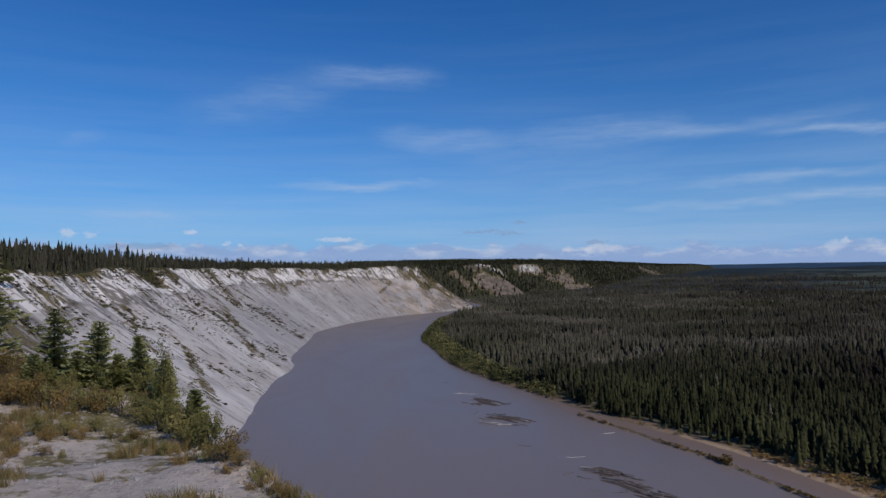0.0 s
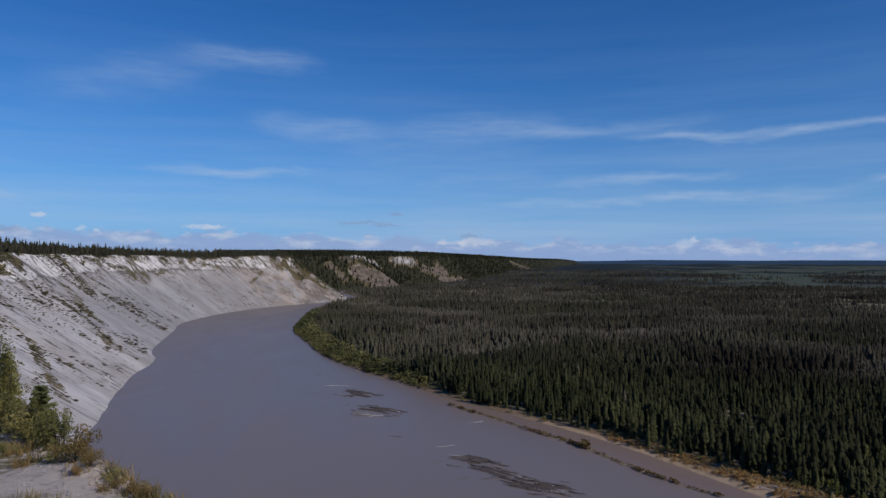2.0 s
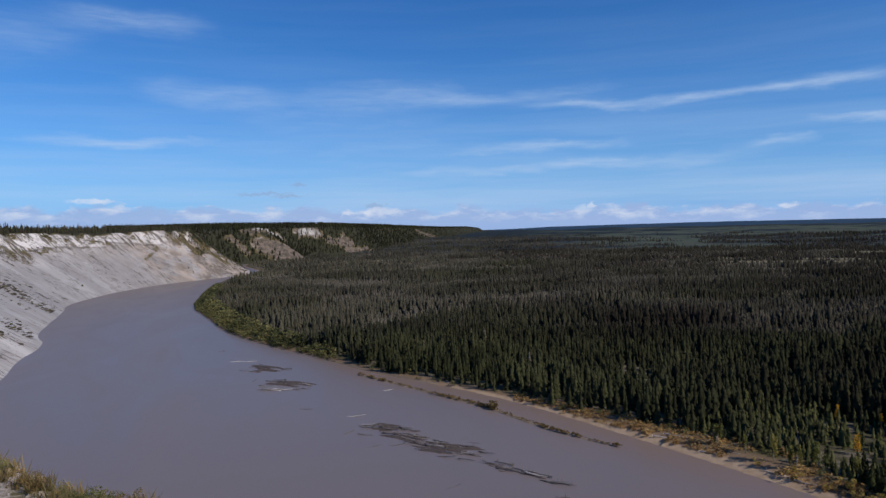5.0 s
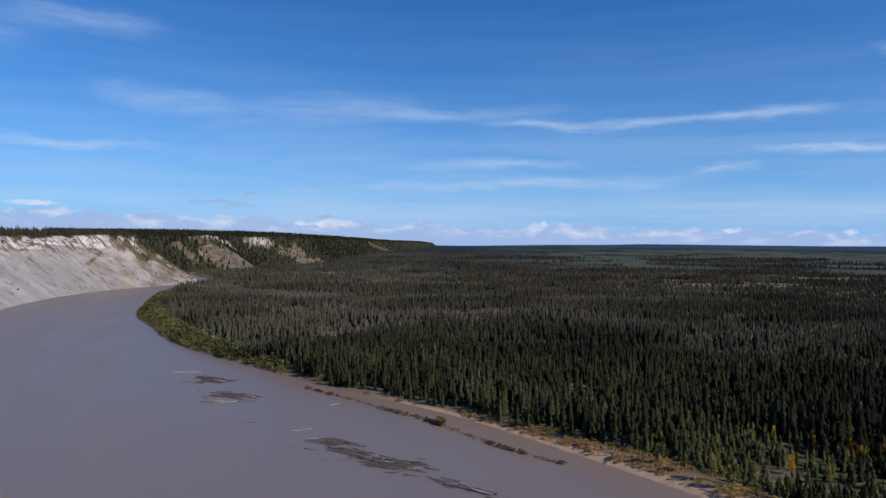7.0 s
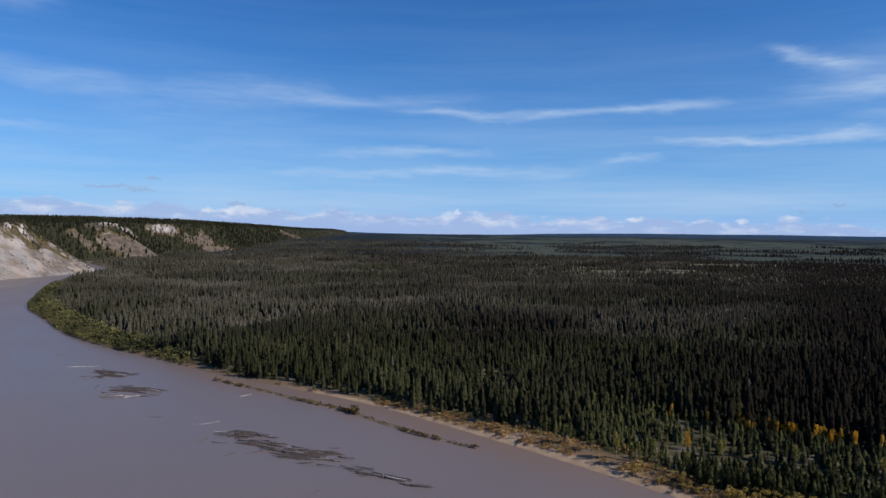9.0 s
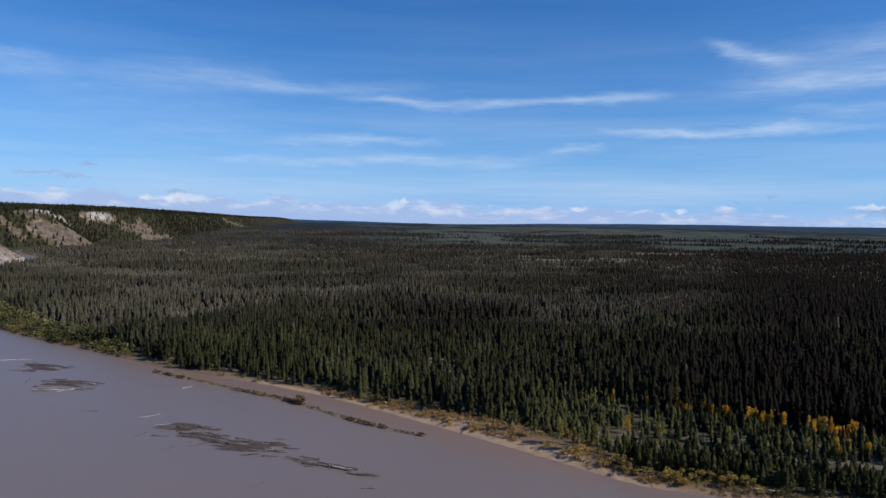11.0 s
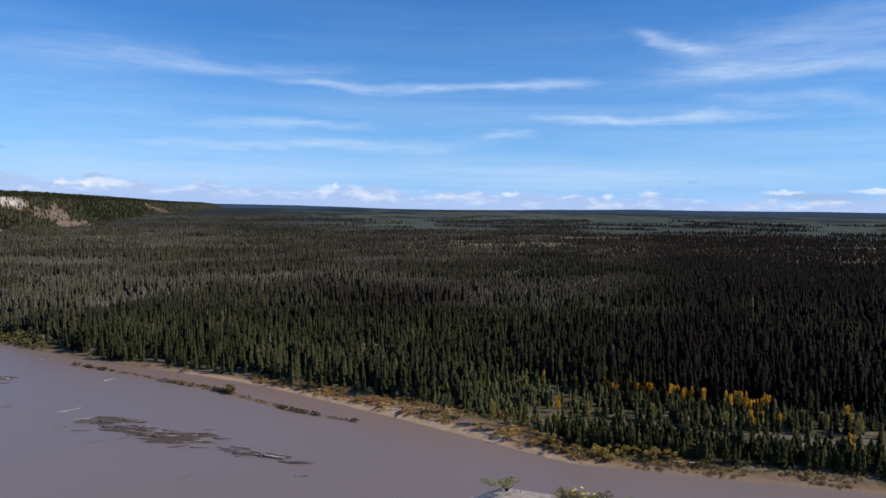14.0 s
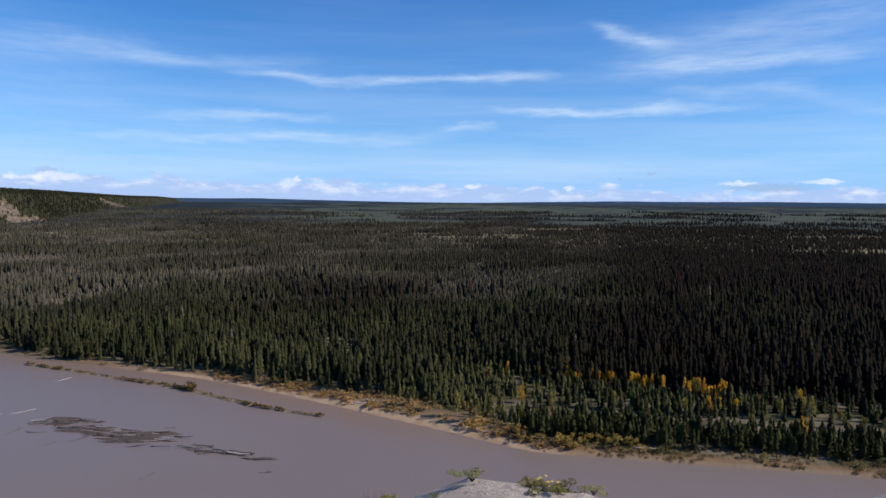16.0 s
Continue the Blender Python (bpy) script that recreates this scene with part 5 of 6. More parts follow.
def river_bank_broadleaves():
    rng = np.random.default_rng(23)

    def row(kind, label, mat, group, spots, h0, h1, width):
        for k in range(3):
            mine = spots[k::3]
            if not mine:
                continue
            crown = mesh_from("crown", *leaf_crown(300, 800 + k + len(kind), 0.048, (0.24, 0.24, 0.72), 0.14), mat, False)
            trunk = mesh_from("trunk", *stems(2, 810 + k, 0.12, 0.75, 0.016), M["pale_bark"])
            proto = make_proto(kind, [("crown", crown, ""), ("trunk", trunk, "pale slender trunk")], label, "tree", group)
            poses = []
            for az, d in mine:
                d = max(d, ashore(az, 9.0))
                x, y = d * math.sin(radians(az)), d * math.cos(radians(az))
                b = away([(x, y)], BANK)[0]
                h = rng.uniform(h0, h1)
                poses.append(placed(x, y, plain_height(np.array([x]), np.array([y]), b)[0] - 0.1, rng.uniform(0, 6.28), h * width * rng.uniform(0.8, 1.2), h))
            set_all(proto, poses)
    gold = [(az, 259 - 0.35 * (az - 53) + rng.uniform(-3, 3)) for az in np.r_[np.arange(53.2, 57.4, 0.36), np.arange(58.4, 61.2, 0.36), np.arange(62.6, 65.8, 0.36), 51.0, 48.2, 70.8]]
    gold += [(64.5, 238), (65.2, 240), (66.4, 238), (71.2, 224), (49.5, 232)]
    row("aspen_tree", "golden autumn aspen among dark spruces", M["aspen"], "golden aspens", gold, 5.0, 8.0, 0.72)
    green = [(53.4, 262), (47.0, 214), (49.5, 206), (44.0, 198), (52.0, 228), (57.0, 230), (63.4, 255), (66.5, 250), (68.0, 246), (69.5, 240), (71.5, 244), (73.5, 238), (75.0, 236), (45.6, 190), (42.0, 205), (60.5, 236), (67.5, 228), (74.0, 228), (62.6, 232), (58.4, 214), (76.5, 230), (40.0, 212)]
    row("poplar_tree", "yellow-green poplar on the flood plain", M["poplar"], "poplars of the flood plain", green, 4.5, 8.5, 0.9)
    # big willows right at the water
    wil = [(50.0, 0), (49.3, 0), (53.2, 0), (54.8, 0), (56.4, 0), (58.6, 0), (47.5, 0), (45.5, 0), (43.0, 0), (57.1, 193.5), (57.9, 192.5), (55.6, 196), (54.0, 199), (59.5, 191), (52.6, 200), (51.2, 199), (48.7, 204)]
    for k in range(2):
        crown = mesh_from("crown", *leaf_crown(220, 830 + k, 0.07, (0.6, 0.6, 0.6), 0.1), M["willow_bank"], False)
        wood = mesh_from("woody_base", *stems(6, 835 + k, 0.35, 0.7, 0.014), M["bark"])
        proto = make_proto("willow_bush", [("crown", crown, ""), ("woody_base", wood, "thin brown stems")], "rounded yellow-green willow bush at the water's edge", "bush", "willows at the water's edge")
        poses = []
        for j, (az, d) in enumerate(wil[k::2]):
            d = ashore(az, 3.5 + 1.5 * (j % 3))
            x, y = d * math.sin(radians(az)), d * math.cos(radians(az))
            b = away([(x, y)], BANK)[0]
            h = 3.8 if (az == 57.1) else rng.uniform(2.2, 3.8)
            poses.append(placed(x, y, max(0.0, plain_height(np.array([x]), np.array([y]), b)[0]) - 0.1, rng.uniform(0, 6.28), h * 1.1, h))
        set_all(proto, poses)


# ---- driftwood in the river ----
def log_mesh(length, radius, seed, mat, stubs=3):
    rng = np.random.default_rng(seed)
    n = 7
    pts = [np.array([(i / (n - 1) - 0.5) * length, 0.03 * length * math.sin(i * 0.9 + seed) + rng.normal(0, 0.08), 0.06 * rng.normal()]) for i in range(n)]
    rad = [radius * (1.0 - 0.62 * i / (n - 1)) * rng.uniform(0.9, 1.1) for i in range(n)]
    pieces = [tube(pts, rad, 6)]
    for j in range(stubs):
        p = pts[rng.integers(1, n - 1)]
        d = np.array([rng.uniform(-0.4, 0.8), rng.normal(), abs(rng.normal()) + 0.3])
        d /= np.linalg.norm(d)
        pieces.append(tube([p, p + d * rng.uniform(0.6, 1.8)], [radius * 0.35, radius * 0.1], 5))
    # the root plate
    for j in range(5):
        a = j * 1.256 + rng.uniform(-0.3, 0.3)
        d = np.array([-0.35, math.cos(a), math.sin(a)])
        pieces.append(tube([pts[0], pts[0] + d * radius * rng.uniform(2.2, 3.6)], [radius * 0.55, radius * 0.12], 5))
    return mesh_from("log", *merged(pieces), mat)


def mud_mesh(length, width, seed, height=0.5):
    rng = np.random.default_rng(seed)
    n, m = 40, 10
    u, v = np.meshgrid(np.linspace(-1, 1, n), np.linspace(-1, 1, m), indexing="ij")
    wob = 1 + 0.35 * fractal(u * 3 + seed, v * 0, 261, 3)
    x, y = u * length / 2, v * width / 2 * wob * np.sqrt(np.clip(1 - u ** 2, 0.02, 1)) + 0.036 * length * np.sin(u * 2.2 + seed)
    z = height * (1 - v ** 2) * (1 - u ** 4) * (0.75 + 0.35 * fractal(u * 9 + seed, v * 3, 271, 3)) - 0.10
    return mesh_from("mud_bar", np.c_[x.ravel(), y.ravel(), z.ravel()], grid_faces(n, m)[:, ::-1], M["mud"])


def driftwood():
    rng = np.random.default_rng(31)
    dark = [log_mesh(rng.uniform(6, 11), rng.uniform(0.22, 0.36), 900 + k, M["drift"]) for k in range(6)]
    pale = [log_mesh(rng.uniform(6, 12), rng.uniform(0.2, 0.3), 920 + k, M["pale_drift"], 2) for k in range(3)]

    def jam(x0, y0, x1, y1, width, n, mud_h=0.45, pale_n=1):
        """A raft of stranded logs on a mud bar between two ends."""
        ob = thing("log_jam", "dark driftwood logs stranded on a mud bar in the river", "driftwood", "log jams in the river")
        L, a = math.hypot(x1 - x0, y1 - y0), math.atan2(y1 - y0, x1 - x0)
        strips = 5 if width > 6 else 3 if width > 3.5 else 1
        for j in range(strips):
            mud = mesh_part("mud_bar", mud_mesh(L * (rng.uniform(0.35, 0.9) if strips > 1 else 1.0), width * (0.95 / strips + 0.1 if strips > 1 else 0.9), int(L * 7 + 13 * j) % 97, mud_h), ob, "dark wet mud bar")
            mud.matrix_basis = pose(rng.uniform(-0.25, 0.25) * L, (j - (strips - 1) / 2) * 1.05 * width / strips, 0, 0, 0, rng.normal(0, 3)) if strips > 1 else pose(0, 0, 0)
        n, pale_n = int(n * 1.6), min(pale_n, n)
        for j in range(n):
            me = pale[j % 3] if j < pale_n else dark[int(rng.integers(0, 6))]
            o = mesh_part("log", me, ob, "bleached pale log" if j < pale_n else "")
            o.matrix_basis = pose(rng.uniform(-0.46, 0.46) * L, rng.normal(0, 0.40) * width, 0.14 + rng.uniform(0, 0.35), rng.uniform(-20, 20), rng.uniform(-7, 4), rng.normal(0, 8) + (180 if rng.random() < 0.3 else 0)) @ Matrix.Scale(rng.uniform(0.4, 0.85), 4)
        ob.matrix_basis = pose((x0 + x1) / 2, (y0 + y1) / 2, 0, 0, 0, math.degrees(a))

    jam(47.5, 242.5, 60, 236, 8.0, 6, 0.6, 1)
    jam(53, 243.5, 66.5, 227, 1.0, 5, 0.2, 0)
    jam(53.5, 230.5, 65.5, 218.5, 7.0, 5, 0.6, 1)
    jam(58.5, 218.5, 78, 200.5, 8.0, 8, 0.6, 2)
    jam(60, 213.5, 78.5, 194.5, 5.5, 7, 0.5, 3)
    jam(73.5, 193, 88, 171, 2.2, 8, 0.25, 1)
    jam(85, 171, 90.5, 165, 0.9, 3, 0.12, 0)
    jam(12, 380.5, 31, 354.5, 8.0, 6, 0.6, 1)
    jam(9.5, 365.5, 20, 359.5, 5.0, 3, 0.4, 1)
    jam(19, 332.5, 38.5, 318.5, 8.0, 7, 0.7, 2)
    jam(17.5, 317, 36, 310.5, 2.2, 6, 0.2, 4)
    singles = [(47, 258.5, -13, True), (8, 393, -22, True), (15, 390, -22, True), (0.3, 431, 10, False), (31, 276, -30, False), (42, 238.5, 40, False), (46.3, 219.5, 10, False), (54.5, 218, 0, False), (59.6, 176.7, 15, False), (84, 159, -40, False),
               (125, 121, 20, False), (14.6, 340, 70, False), (-98, 345, 60, True), (95, 345, -65, True), (55, 349, -55, True), (69, 294, 5, True)]
    for j, (x, y, a, light) in enumerate(singles):
        ob = tagged(new("driftwood_log", pale[j % 3] if light else dark[j % 6]), "bleached driftwood log lying in shallow water" if light else "dark waterlogged driftwood snag in the river", "driftwood", "lone logs in the river")
        k = 0.95 if j < 3 else 0.6
        ob.matrix_basis = pose(x, y, 0.05, rng.uniform(-20, 20), -4, a) @ Matrix.Scale(k, 4)


def bank_logs():
    """Bleached trunks washed up along the edge of the woods."""
    rng = np.random.default_rng(33)
    logs = [log_mesh(rng.uniform(7, 11), rng.uniform(0.18, 0.26), 930 + k, M["pale_drift"], 2) for k in range(3)]
    for az in (15.0, 18.5, 27.0, 29.0, 30.0, 33.5, 36.0, 37.0, 39.5, 41.0, 44.0, 46.5, 52.0, 60.0):
        d = ashore(az, rng.uniform(3.0, 9.0))
        x, y = d * math.sin(radians(az)), d * math.cos(radians(az))
        b = away([(x, y)], BANK)[0]
        ob = tagged(new("driftwood_log", logs[int(rng.integers(0, 3))]), "bleached driftwood log washed up on the bank", "driftwood", "logs on the bank")
        ob.matrix_basis = pose(x, y, plain_height(np.array([x]), np.array([y]), b)[0] + 0.12, rng.uniform(0, 40), 0, rng.uniform(-75, -35)) @ Matrix.Scale(rng.uniform(0.5, 0.9), 4)


# ---- low bars along the far bank ----
def sand_bars():
    rng = np.random.default_rng(37)
    shapes = [clump_shape(30, 940 + i, 0.2) for i in range(4)]
    spots, bars = [], [((63, 332), (76, 304), (86, 279), 2.0), ((84, 283), (98, 252), (109.5, 210), 2.1), ((109, 212), (116, 196), (121, 187), 1.1)]
    for p0, p1, p2, w in bars:
        line = smooth([p0, p1, p2], 0.6)
        t = np.linspace(-1, 1, len(line))
        tan = np.gradient(line, axis=0)
        tan /= np.hypot(*tan.T)[:, None]
        nor = np.c_[-tan[:, 1], tan[:, 0]]
        v = np.linspace(-1, 1, 9)
        half = w * np.sqrt(np.clip(1 - t ** 2, 0.01, 1)) * (1 + 0.35 * fractal(t * 6, t * 0 + w, 281, 3))
        P = line[:, None] + nor[:, None] * (half[:, None] * v[None])[..., None]
        z = 0.55 * (1 - v[None] ** 2) * (1 - t[:, None] ** 6) * (0.7 + 0.3 * fractal(P[..., 0] / 4, P[..., 1] / 4, 291, 3)) - 0.15
        me = mesh_from("sand_bar", np.c_[P.reshape(-1, 2), z.ravel()], grid_faces(len(line), 9), M["sand"])
        tagged(new("sand_bar", me), "narrow tan sand bar with low scrub in the river", "sand bar", kind="structure")
        for i in range(int(len(line) * 2.0)):
            j = int(rng.integers(2, len(line) - 2))
            c = line[j] + nor[j] * rng.uniform(-0.5, 0.5) * half[j]
            spots.append((c[0], c[1], 0.35, w))
    spots = np.array(spots)
    n = len(spots)
    big = (np.hypot(spots[:, 0] - 98.5, spots[:, 1] - 251) < 5.5)
    h = rng.uniform(0.25, 0.8, n) * (1 + 1.7 * big) * np.where(fractal(spots[:, 0] / 6.0, spots[:, 1] / 6.0, 283, 2) > 0.1, 1.6, 0.8)
    plant_many("sandbar_scrub", shapes, spots[:, :3], h, rng.uniform(0.9, 1.6, n), np.clip(rng.normal(0.4, 0.3, n) - 0.3 * big, 0, 1), M["bar_scrub"], "low brown-green scrub on the sand bars", "scrub")


# ---- the look-out: near spruces, bushes, grass and stones ----
def fine_spruce(height, seed, slim=0.26, bare=0.06):
    """Crown and trunk of a near spruce, in metres: whorls of drooping boughs set with needle sprays."""
    rng = np.random.default_rng(seed)
    V, F = [], []
    z = bare * height
    lean = rng.normal(0, 0.02, 2)
    while z < height * 0.985:
        f = z / height
        reach = height * slim * (1 - f) ** 0.8 * rng.uniform(0.55, 1.3) + 0.05
        boughs = int(rng.integers(5, 8)) if f < 0.85 else 4
        a0 = rng.uniform(0, 6.28)
        for j in range(boughs):
            a = a0 + j * 6.283 / boughs + rng.normal(0, 0.25)
            L = reach * rng.uniform(0.4, 1.25) * (1 + 0.3 * math.sin(a + seed))
            out = np.array([math.cos(a), math.sin(a), 0.0])
            side = np.array([-math.sin(a), math.cos(a), 0.0])
            droop = rng.uniform(-0.05, 0.35)
            n = max(3, int(L / 0.085))
            for i in range(n):
                u = (i + rng.uniform(0.2, 0.9)) / n
                p = np.array([lean[0] * z, lean[1] * z, z]) + out * L * u + np.array([0, 0, -droop * L * u + 0.25 * L * u * u])
                wide = (0.17 + 0.34 * L * (1 - u) * u) * rng.uniform(0.6, 1.4)
                for sgn in (-1, 1):
                    k = len(V)
                    tip = p + side * sgn * wide + out * 0.5 * wide + np.array([0, 0, rng.uniform(-0.35, 0.1) * wide])
                    V += [p - out * 0.09, p + out * 0.15 + np.array([0, 0, 0.04]), tip]
                    F.append((k, k + 1, k + 2))
                if rng.random() < 0.5:
                    k = len(V)
                    V += [p - out * 0.08, p + out * 0.10, p + np.array([rng.normal(0, 0.03), rng.normal(0, 0.03), -0.16])]
                    F.append((k, k + 1, k + 2))
        z += height * 0.03 * rng.uniform(0.7, 1.3) + 0.03
    k = len(V)
    top = np.array([lean[0] * height, lean[1] * height, height])
    V += [top, top + (-0.03, 0, -0.35), top + (0.03, 0.02, -0.35)]
    F.append((k, k + 1, k + 2))
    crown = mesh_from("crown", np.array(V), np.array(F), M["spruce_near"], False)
    trunk = mesh_from("trunk", *tube([(0, 0, -0.3), (lean[0] * height / 2, lean[1] * height / 2, height / 2), top * (1, 1, 0.97)], [0.024 * height, 0.013 * height, 0.004], 7), M["bark"])
    return crown, trunk


def lookout_plants():
    rng = np.random.default_rng(41)
    # azimuth, elevation of the foot, height, slimness
    spruces = [(-29.7, -7.9, 4.0, 0.44, "bushy green spruce on the edge of the bluff"), (-27.0, -8.3, 3.4, 0.46, "dark green spruce with dense low boughs"), (-24.1, -8.7, 2.6, 0.30, "slender young spruce on the bluff edge"),
               (-33.9, -6.6, 6.6, 0.36, "tall dark spruce at the edge of the bluff"), (-35.4, -6.2, 7.5, 0.24, "tall dark spruce at the edge of the bluff"), (-31.0, -8.2, 1.8, 0.52, "small spruce half hidden in bushes"),
               (-28.3, -8.4, 1.9, 0.52, "small spruce half hidden in bushes"), (-25.6, -8.6, 1.7, 0.52, "small spruce half hidden in bushes"), (-22.2, -10.6, 2.3, 0.34, "small green spruce among bushes"), (-20.3, -12.6, 1.7, 0.36, "small green spruce among bushes")]
    for i, (az, el, h, slim, label) in enumerate(spruces):
        x, y, r = on_ground(az, el)
        crown, trunk = fine_spruce(h, 950 + i, slim)
        ob = thing("spruce_tree", label, "tree", "spruces on the look-out")
        mesh_part("crown", crown, ob)
        mesh_part("trunk", trunk, ob)
        ob.matrix_basis = pose(x, y, ground_at(x, y), rng.normal(0, 1.5), rng.normal(0, 1.5), rng.uniform(0, 360))
    # leafy bushes of several builds
    kinds = []
    for k in range(5):
        crown = mesh_from("crown", *leaf_crown(1300, 970 + k, 0.030, (0.62, 0.62, 0.62), 0.06, 13), M["willow_near"] if k < 3 else M["rust_near"], False)
        wood = mesh_from("woody_base", *stems(9, 975 + k, 0.42, 0.85, 0.010), M["bark"])
        text = "yellow-green willow bush on the bluff edge" if k < 3 else "rust-tinged autumn bush on the bluff edge"
        kinds.append((crown, wood, text))
    tall = (mesh_from("crown", *leaf_crown(1000, 981, 0.014, (0.20, 0.20, 0.72), 0.12, 14), M["poplar"], False), mesh_from("woody_base", *stems(3, 982, 0.10, 0.9, 0.012), M["bark"]), "thin leaning young poplar on the bluff edge")
    spots = [(-17.9, -14.7, 1.8, 3), (-16.9, -15.2, 0.8, 4), (-19.8, -13.4, 1.3, 2), (-19.0, -13.6, 1.7, 0), (-20.8, -12.9, 1.9, 1), (-21.6, -12.2, 1.5, 0), (-22.6, -12.0, 1.7, 2), (-23.4, -11.4, 1.4, 1), (-24.4, -11.0, 1.5, 0),
             (-25.4, -10.6, 1.6, 2), (-26.5, -10.2, 1.5, 3), (-27.5, -10.0, 1.7, 1), (-28.5, -9.8, 1.6, 3), (-29.6, -9.6, 1.5, 0), (-30.6, -9.4, 1.8, 3), (-31.6, -9.2, 1.9, 4), (-32.6, -9.0, 2.0, 3), (-33.4, -9.0, 2.0, 3),
             (-22.0, -10.0, 2.0, 1), (-23.2, -9.4, 1.9, 2), (-26.2, -8.9, 1.9, 0), (-28.8, -8.7, 1.7, 1), (-30.6, -8.3, 1.9, 2), (-31.8, -7.8, 2.2, 3), (-32.8, -7.2, 2.1, 4), (-15.2, -16.4, 0.7, 1), (-14.0, -17.3, 0.7, 3),
             (-12.9, -18.0, 0.7, 4), (-11.6, -18.6, 0.6, 1), (-10.4, -19.6, 0.7, 0), (-9.0, -20.4, 0.9, 1), (-7.4, -21.0, 0.9, 4), (-17.8, -15.6, 0.7, 3), (-15.8, -17.0, 0.5, 3), (-18.8, -14.6, 0.8, 1),
             (-31.4, -4.6, 2.6, 1), (-32.6, -4.4, 2.8, 3), (-30.3, -4.8, 2.0, 0), (-33.4, -3.9, 3.0, 3), (-29.8, -5.2, 1.6, 3), (-32.0, -3.6, 2.4, 1), (-34.4, -8.0, 2.2, 3), (-34.2, -10.0, 1.6, 4), (-21.2, -14.6, 0.6, 3), (-25.0, -12.6, 0.5, 0),
             (-33.0, -11.0, 1.0, 3), (-32.0, -11.6, 0.9, 4), (-31.0, -11.3, 1.1, 0), (-30.0, -11.8, 0.9, 3), (-29.0, -11.6, 1.0, 1), (-28.0, -12.0, 0.8, 4), (-27.0, -11.6, 0.9, 0), (-26.0, -12.2, 0.8, 1), (-24.6, -12.4, 0.8, 3), (-23.6, -13.0, 0.7, 1),
             (-32.5, -12.6, 0.7, 3), (-30.5, -12.8, 0.6, 4), (-22.4, -13.8, 0.7, 2), (-29.2, -13.2, 0.5, 0), (-33.2, -13.4, 0.6, 4)]
    for az, el, h, k in spots:
        x, y, r = on_ground(az, el)
        h *= 0.8 if az < -18 else 0.68
        crown, wood, text = kinds[k]
        ob = thing("bush", text, "bush", "bushes on the look-out")
        mesh_part("crown", crown, ob)
        mesh_part("woody_base", wood, ob, "thin brown stems")
        ob.matrix_basis = placed(x, y, ground_at(x, y) - 0.05, rng.uniform(0, 6.28), h * rng.uniform(0.85, 1.2), h)
    for az, el, h in ((-22.4, -11.2, 3.3), (-21.9, -11.6, 2.9), (-18.6, -13.6, 1.3), (-20.2, -12.8, 1.8)):
        x, y, r = on_ground(az, el)
        ob = thing("poplar_sapling", tall[2], "tree", "saplings on the look-out")
        mesh_part("crown", tall[0], ob)
        mesh_part("woody_base", tall[1], ob, "thin brown stems")
        ob.matrix_basis = placed(x, y, ground_at(x, y) - 0.05, rng.uniform(0, 6.28), h * 0.9, h) @ pose(0, 0, 0, rng.normal(0, 4), rng.normal(0, 4), 0)


def tuft_shape(n, seed):
    rng = np.random.default_rng(seed)
    V, F = [], []
    for i in range(n):
        a, e = rng.uniform(0, 6.28), rng.uniform(0.05, 0.55)
        p = np.array([rng.normal(0, 0.10), rng.normal(0, 0.10), 0])
        s = np.array([-math.sin(a), math.cos(a), 0]) * 0.028
        t = p + np.array([math.cos(a) * e, math.sin(a) * e, rng.uniform(0.6, 1.0)])
        k = len(V)
        V += [p - s, p + s, t]
        F.append((k, k + 1, k + 2))
    return np.array(V), np.array(F)


def lookout_cover():
    rng = np.random.default_rng(43)
    tufts = [tuft_shape(14, 990 + i) for i in range(5)]
    n = 14000
    az, r = rng.uniform(-36, -4, n), rng.uniform(9, 60, n) ** 1.0
    x, y = r * np.sin(np.radians(az)), r * np.cos(np.radians(az))
    rim = np.interp(az, [-40, -33, -25, -20, -16.5, -12.6, -9, -5], [60, 56, 42, 28, 21.5, 17.6, 15.6, 13])
    grassy = fractal(x / 3.2, y / 3.2, 301, 3) + 0.9 * np.exp(-((r - rim) / 2.0) ** 2) + 0.5 * ramp(r, 23, 27) - 0.55
    keep = (grassy > 0) & (r < rim + 5)
    x, y = x[keep], y[keep]
    z = land_height(x, y)
    m = len(x)
    plant_many("dry_grass", tufts, np.c_[x, y, z - 0.02], rng.uniform(0.15, 0.5, m), rng.uniform(0.9, 1.6, m), np.clip(rng.normal(0.45, 0.3, m), 0, 1), M["grass"], "tufts of dry yellow-green grass on the bluff edge", "grass")
    # clods and stones on the bare ground
    shapes = []
    for k in range(5):
        g = np.random.default_rng(1000 + k)
        bm = bmesh.new()
        bmesh.ops.create_icosphere(bm, subdivisions=1, radius=0.5)
        v = np.array([tuple(q.co) for q in bm.verts]) * (1 + g.uniform(-0.25, 0.25, (len(bm.verts), 1))) * (1.2, 0.9, 0.7)
        f = np.array([[q.index for q in t.verts] for t in bm.faces])
        bm.free()
        shapes.append((v, f))
    n = 1600
    az, r = rng.uniform(-36, -6, n), rng.uniform(9, 34, n)
    x, y = r * np.sin(np.radians(az)), r * np.cos(np.radians(az))
    s = rng.uniform(0.03, 0.11, n) * np.where(rng.random(n) < 0.06, 2.4, 1)
    plant_many("gravel", shapes, np.c_[x, y, land_height(x, y)], s, np.ones(n), rng.random(n), M["stone"], "grey stones and silt clods on bare ground", "stones")


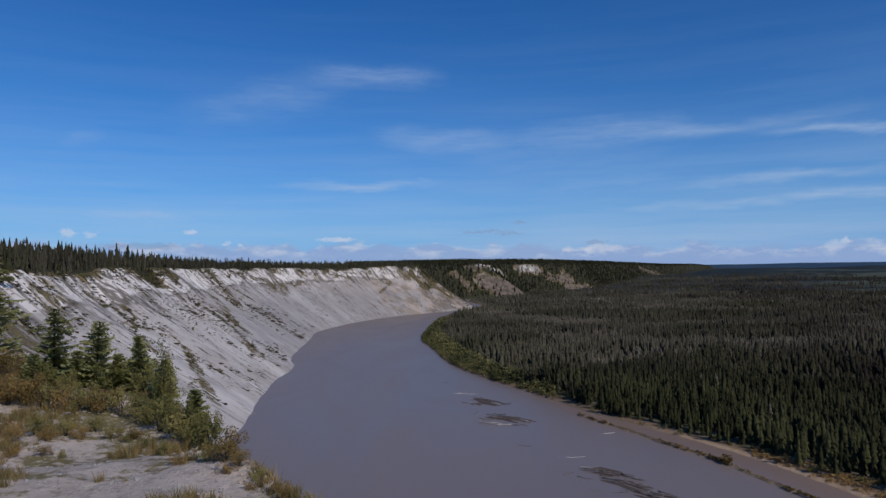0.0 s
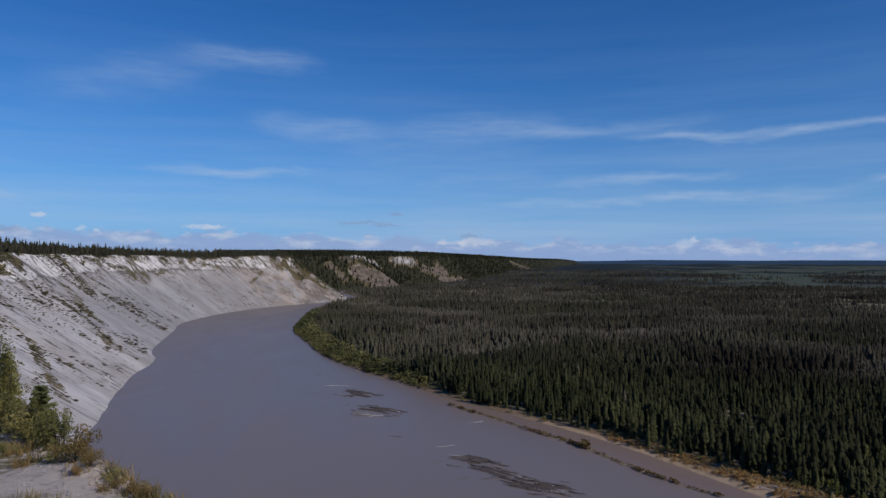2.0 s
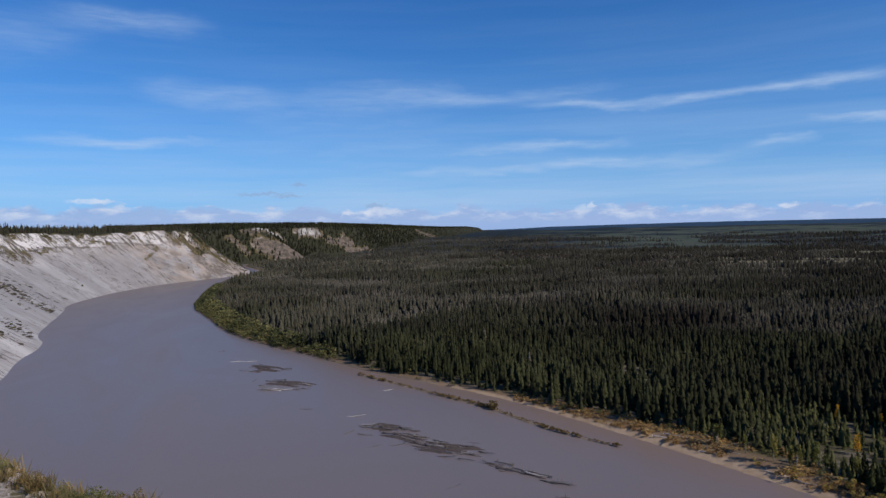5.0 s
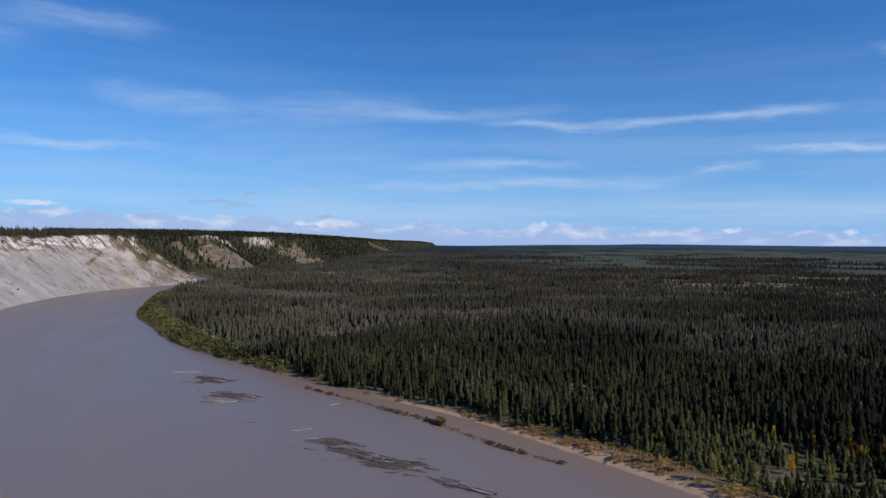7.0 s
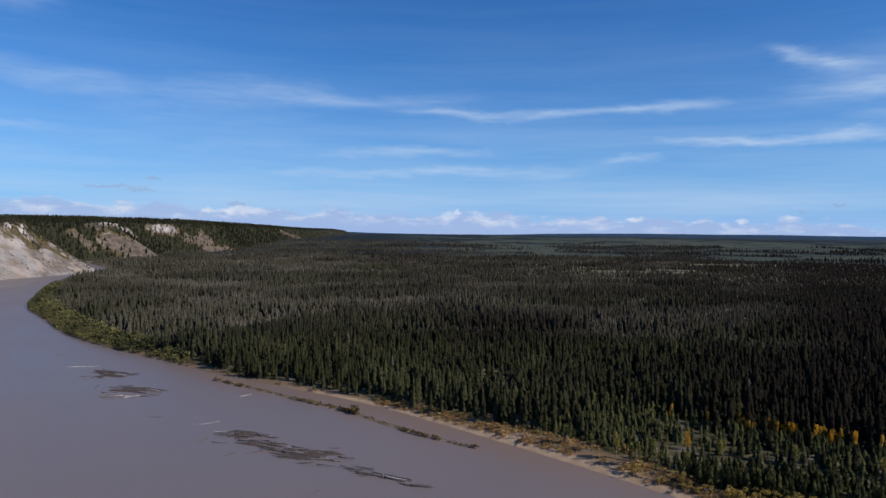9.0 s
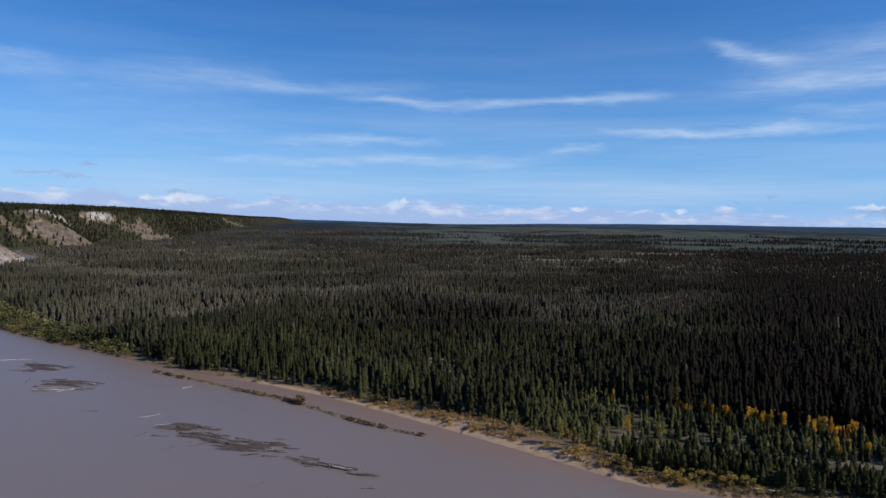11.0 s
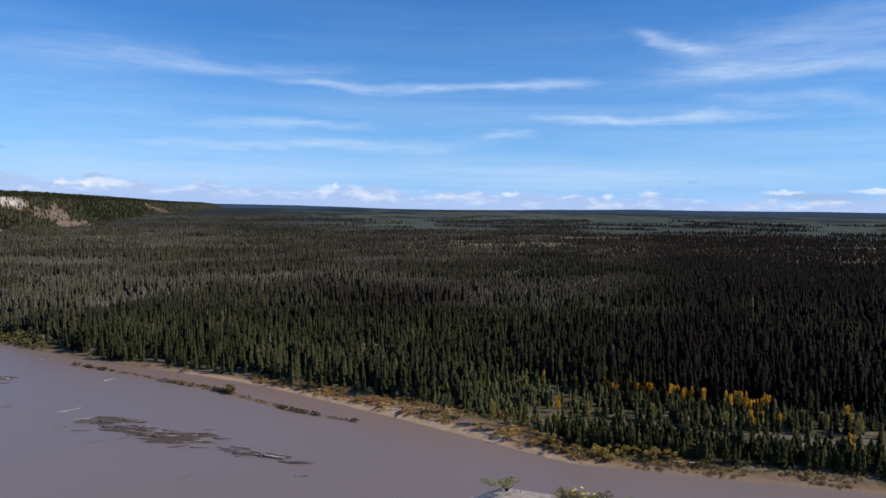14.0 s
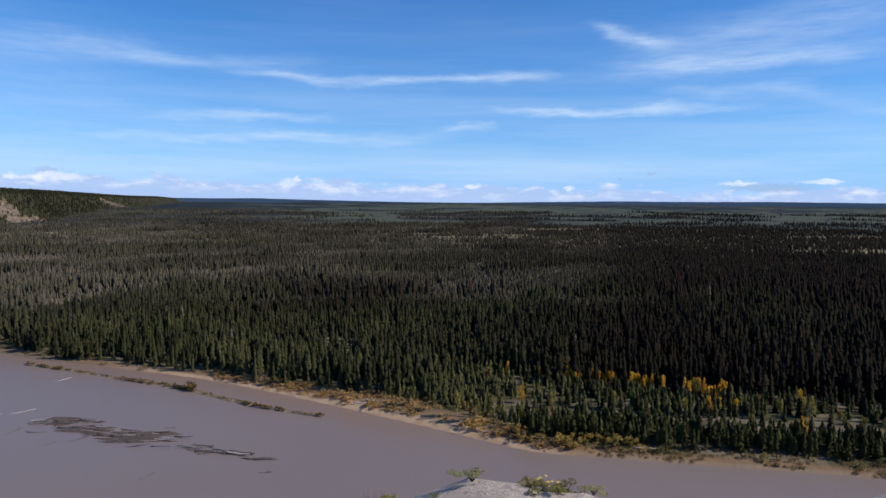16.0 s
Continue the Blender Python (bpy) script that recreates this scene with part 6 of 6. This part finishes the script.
def brink_clods():
    """Lumps of pale dry silt broken off along the brink of the look-out."""
    rng = np.random.default_rng(45)
    n = 2600
    az = rng.uniform(-34, -5, n)
    rim = np.interp(az, [-40, -33, -25, -20, -16.5, -12.6, -9, -5], [60, 56, 42, 28, 21.5, 17.6, 15.6, 13])
    r = rim + rng.normal(-1.2, 1.8, n)
    x, y = r * np.sin(np.radians(az)), r * np.cos(np.radians(az))
    keep = fractal(x / 2.5, y / 2.5, 331, 2) > -0.25
    x, y = x[keep], y[keep]
    m = len(x)
    size = rng.uniform(0.05, 0.15, m) * np.where(rng.random(m) < 0.1, 1.7, 1.0)
    plant_many("brink_clods", [chunk_shape(430 + k) for k in range(5)], np.c_[x, y, land_height(x, y) - 0.03], size, rng.uniform(0.7, 1.2, m), rng.uniform(0.2, 1.0, m), M["silt_clod"], "lumps of pale dry silt along the brink", "clods")


def knoll_plants():
    rng = np.random.default_rng(47)
    leaf = mesh_from("foliage", *leaf_crown(700, 1010, 0.050, (0.62, 0.62, 0.6), 0.05, 8), M["willow_near"], False)
    dark = mesh_from("foliage", *leaf_crown(420, 1011, 0.055, (0.75, 0.6, 0.5), 0.05, 6), M["spruce_near"], False)
    twig = mesh_from("woody_base", *stems(26, 1012, 0.5, 1.0, 0.008), M["bark"])

    def plant(name, label, az, d, h, w, me, petals=0):
        x, y = d * math.sin(radians(az)), d * math.cos(radians(az))
        ob = thing(name, label, "plant", "plants on the knoll")
        mesh_part("foliage", me, ob)
        mesh_part("woody_base", twig, ob, "thin dry twigs")
        ob.matrix_basis = placed(x, y, ground_at(x, y) - 0.03, rng.uniform(0, 6.28), w, h)
        for i in range(petals):
            bm = bmesh.new()
            for k in range(6):
                a = k * math.pi / 3
                v = [bm.verts.new(c) for c in ((0, 0, 0), (0.5 * math.cos(a - 0.4), 0.5 * math.sin(a - 0.4), 0.15), (math.cos(a), math.sin(a), 0.25), (0.5 * math.cos(a + 0.4), 0.5 * math.sin(a + 0.4), 0.15))]
                bm.faces.new(v)
            me2 = bpy.data.meshes.new("flower")
            bm.to_mesh(me2)
            bm.free()
            me2.materials.append(M["petal"])
            o = mesh_part("flower", me2, ob, "bright yellow flower head")
            o.matrix_basis = pose(rng.uniform(-0.4, 0.4), rng.uniform(-0.4, 0.4), rng.uniform(0.7, 1.0), rng.uniform(-40, 40), rng.uniform(-40, 40), 0) @ Matrix.Scale(0.075, 4)
    plant("flowering_plant", "low green plant with bright yellow flowers", 51.6, 7.0, 0.20, 0.34, leaf, 9)
    plant("leafy_plant", "low grey-green plant on bare silt", 53.2, 7.1, 0.17, 0.30, leaf)
    plant("leafy_plant", "small dark plant on the crown of the knoll", 45.3, 6.9, 0.13, 0.30, dark)
    plant("leafy_plant", "small dark plant on bare silt", 42.0, 6.8, 0.06, 0.16, dark)
    plant("leafy_plant", "small dark plant on bare silt", 39.8, 6.8, 0.06, 0.22, dark)
    plant("twiggy_shrub", "small twiggy shrub with sparse leaves", 36.6, 7.3, 0.42, 0.34, leaf)
    plant("twiggy_shrub", "small twiggy shrub with sparse leaves", 38.2, 7.6, 0.40, 0.26, dark)
    plant("leafy_plant", "dry grassy plant on bare silt", 50.2, 7.1, 0.16, 0.2, leaf)
    plant("leafy_plant", "dry grassy plant on bare silt", 55.6, 7.2, 0.10, 0.2, dark)


bank_trees()
river_bank_broadleaves()
driftwood()
bank_logs()
sand_bars()
lookout_plants()
lookout_cover()
brink_clods()
knoll_plants()
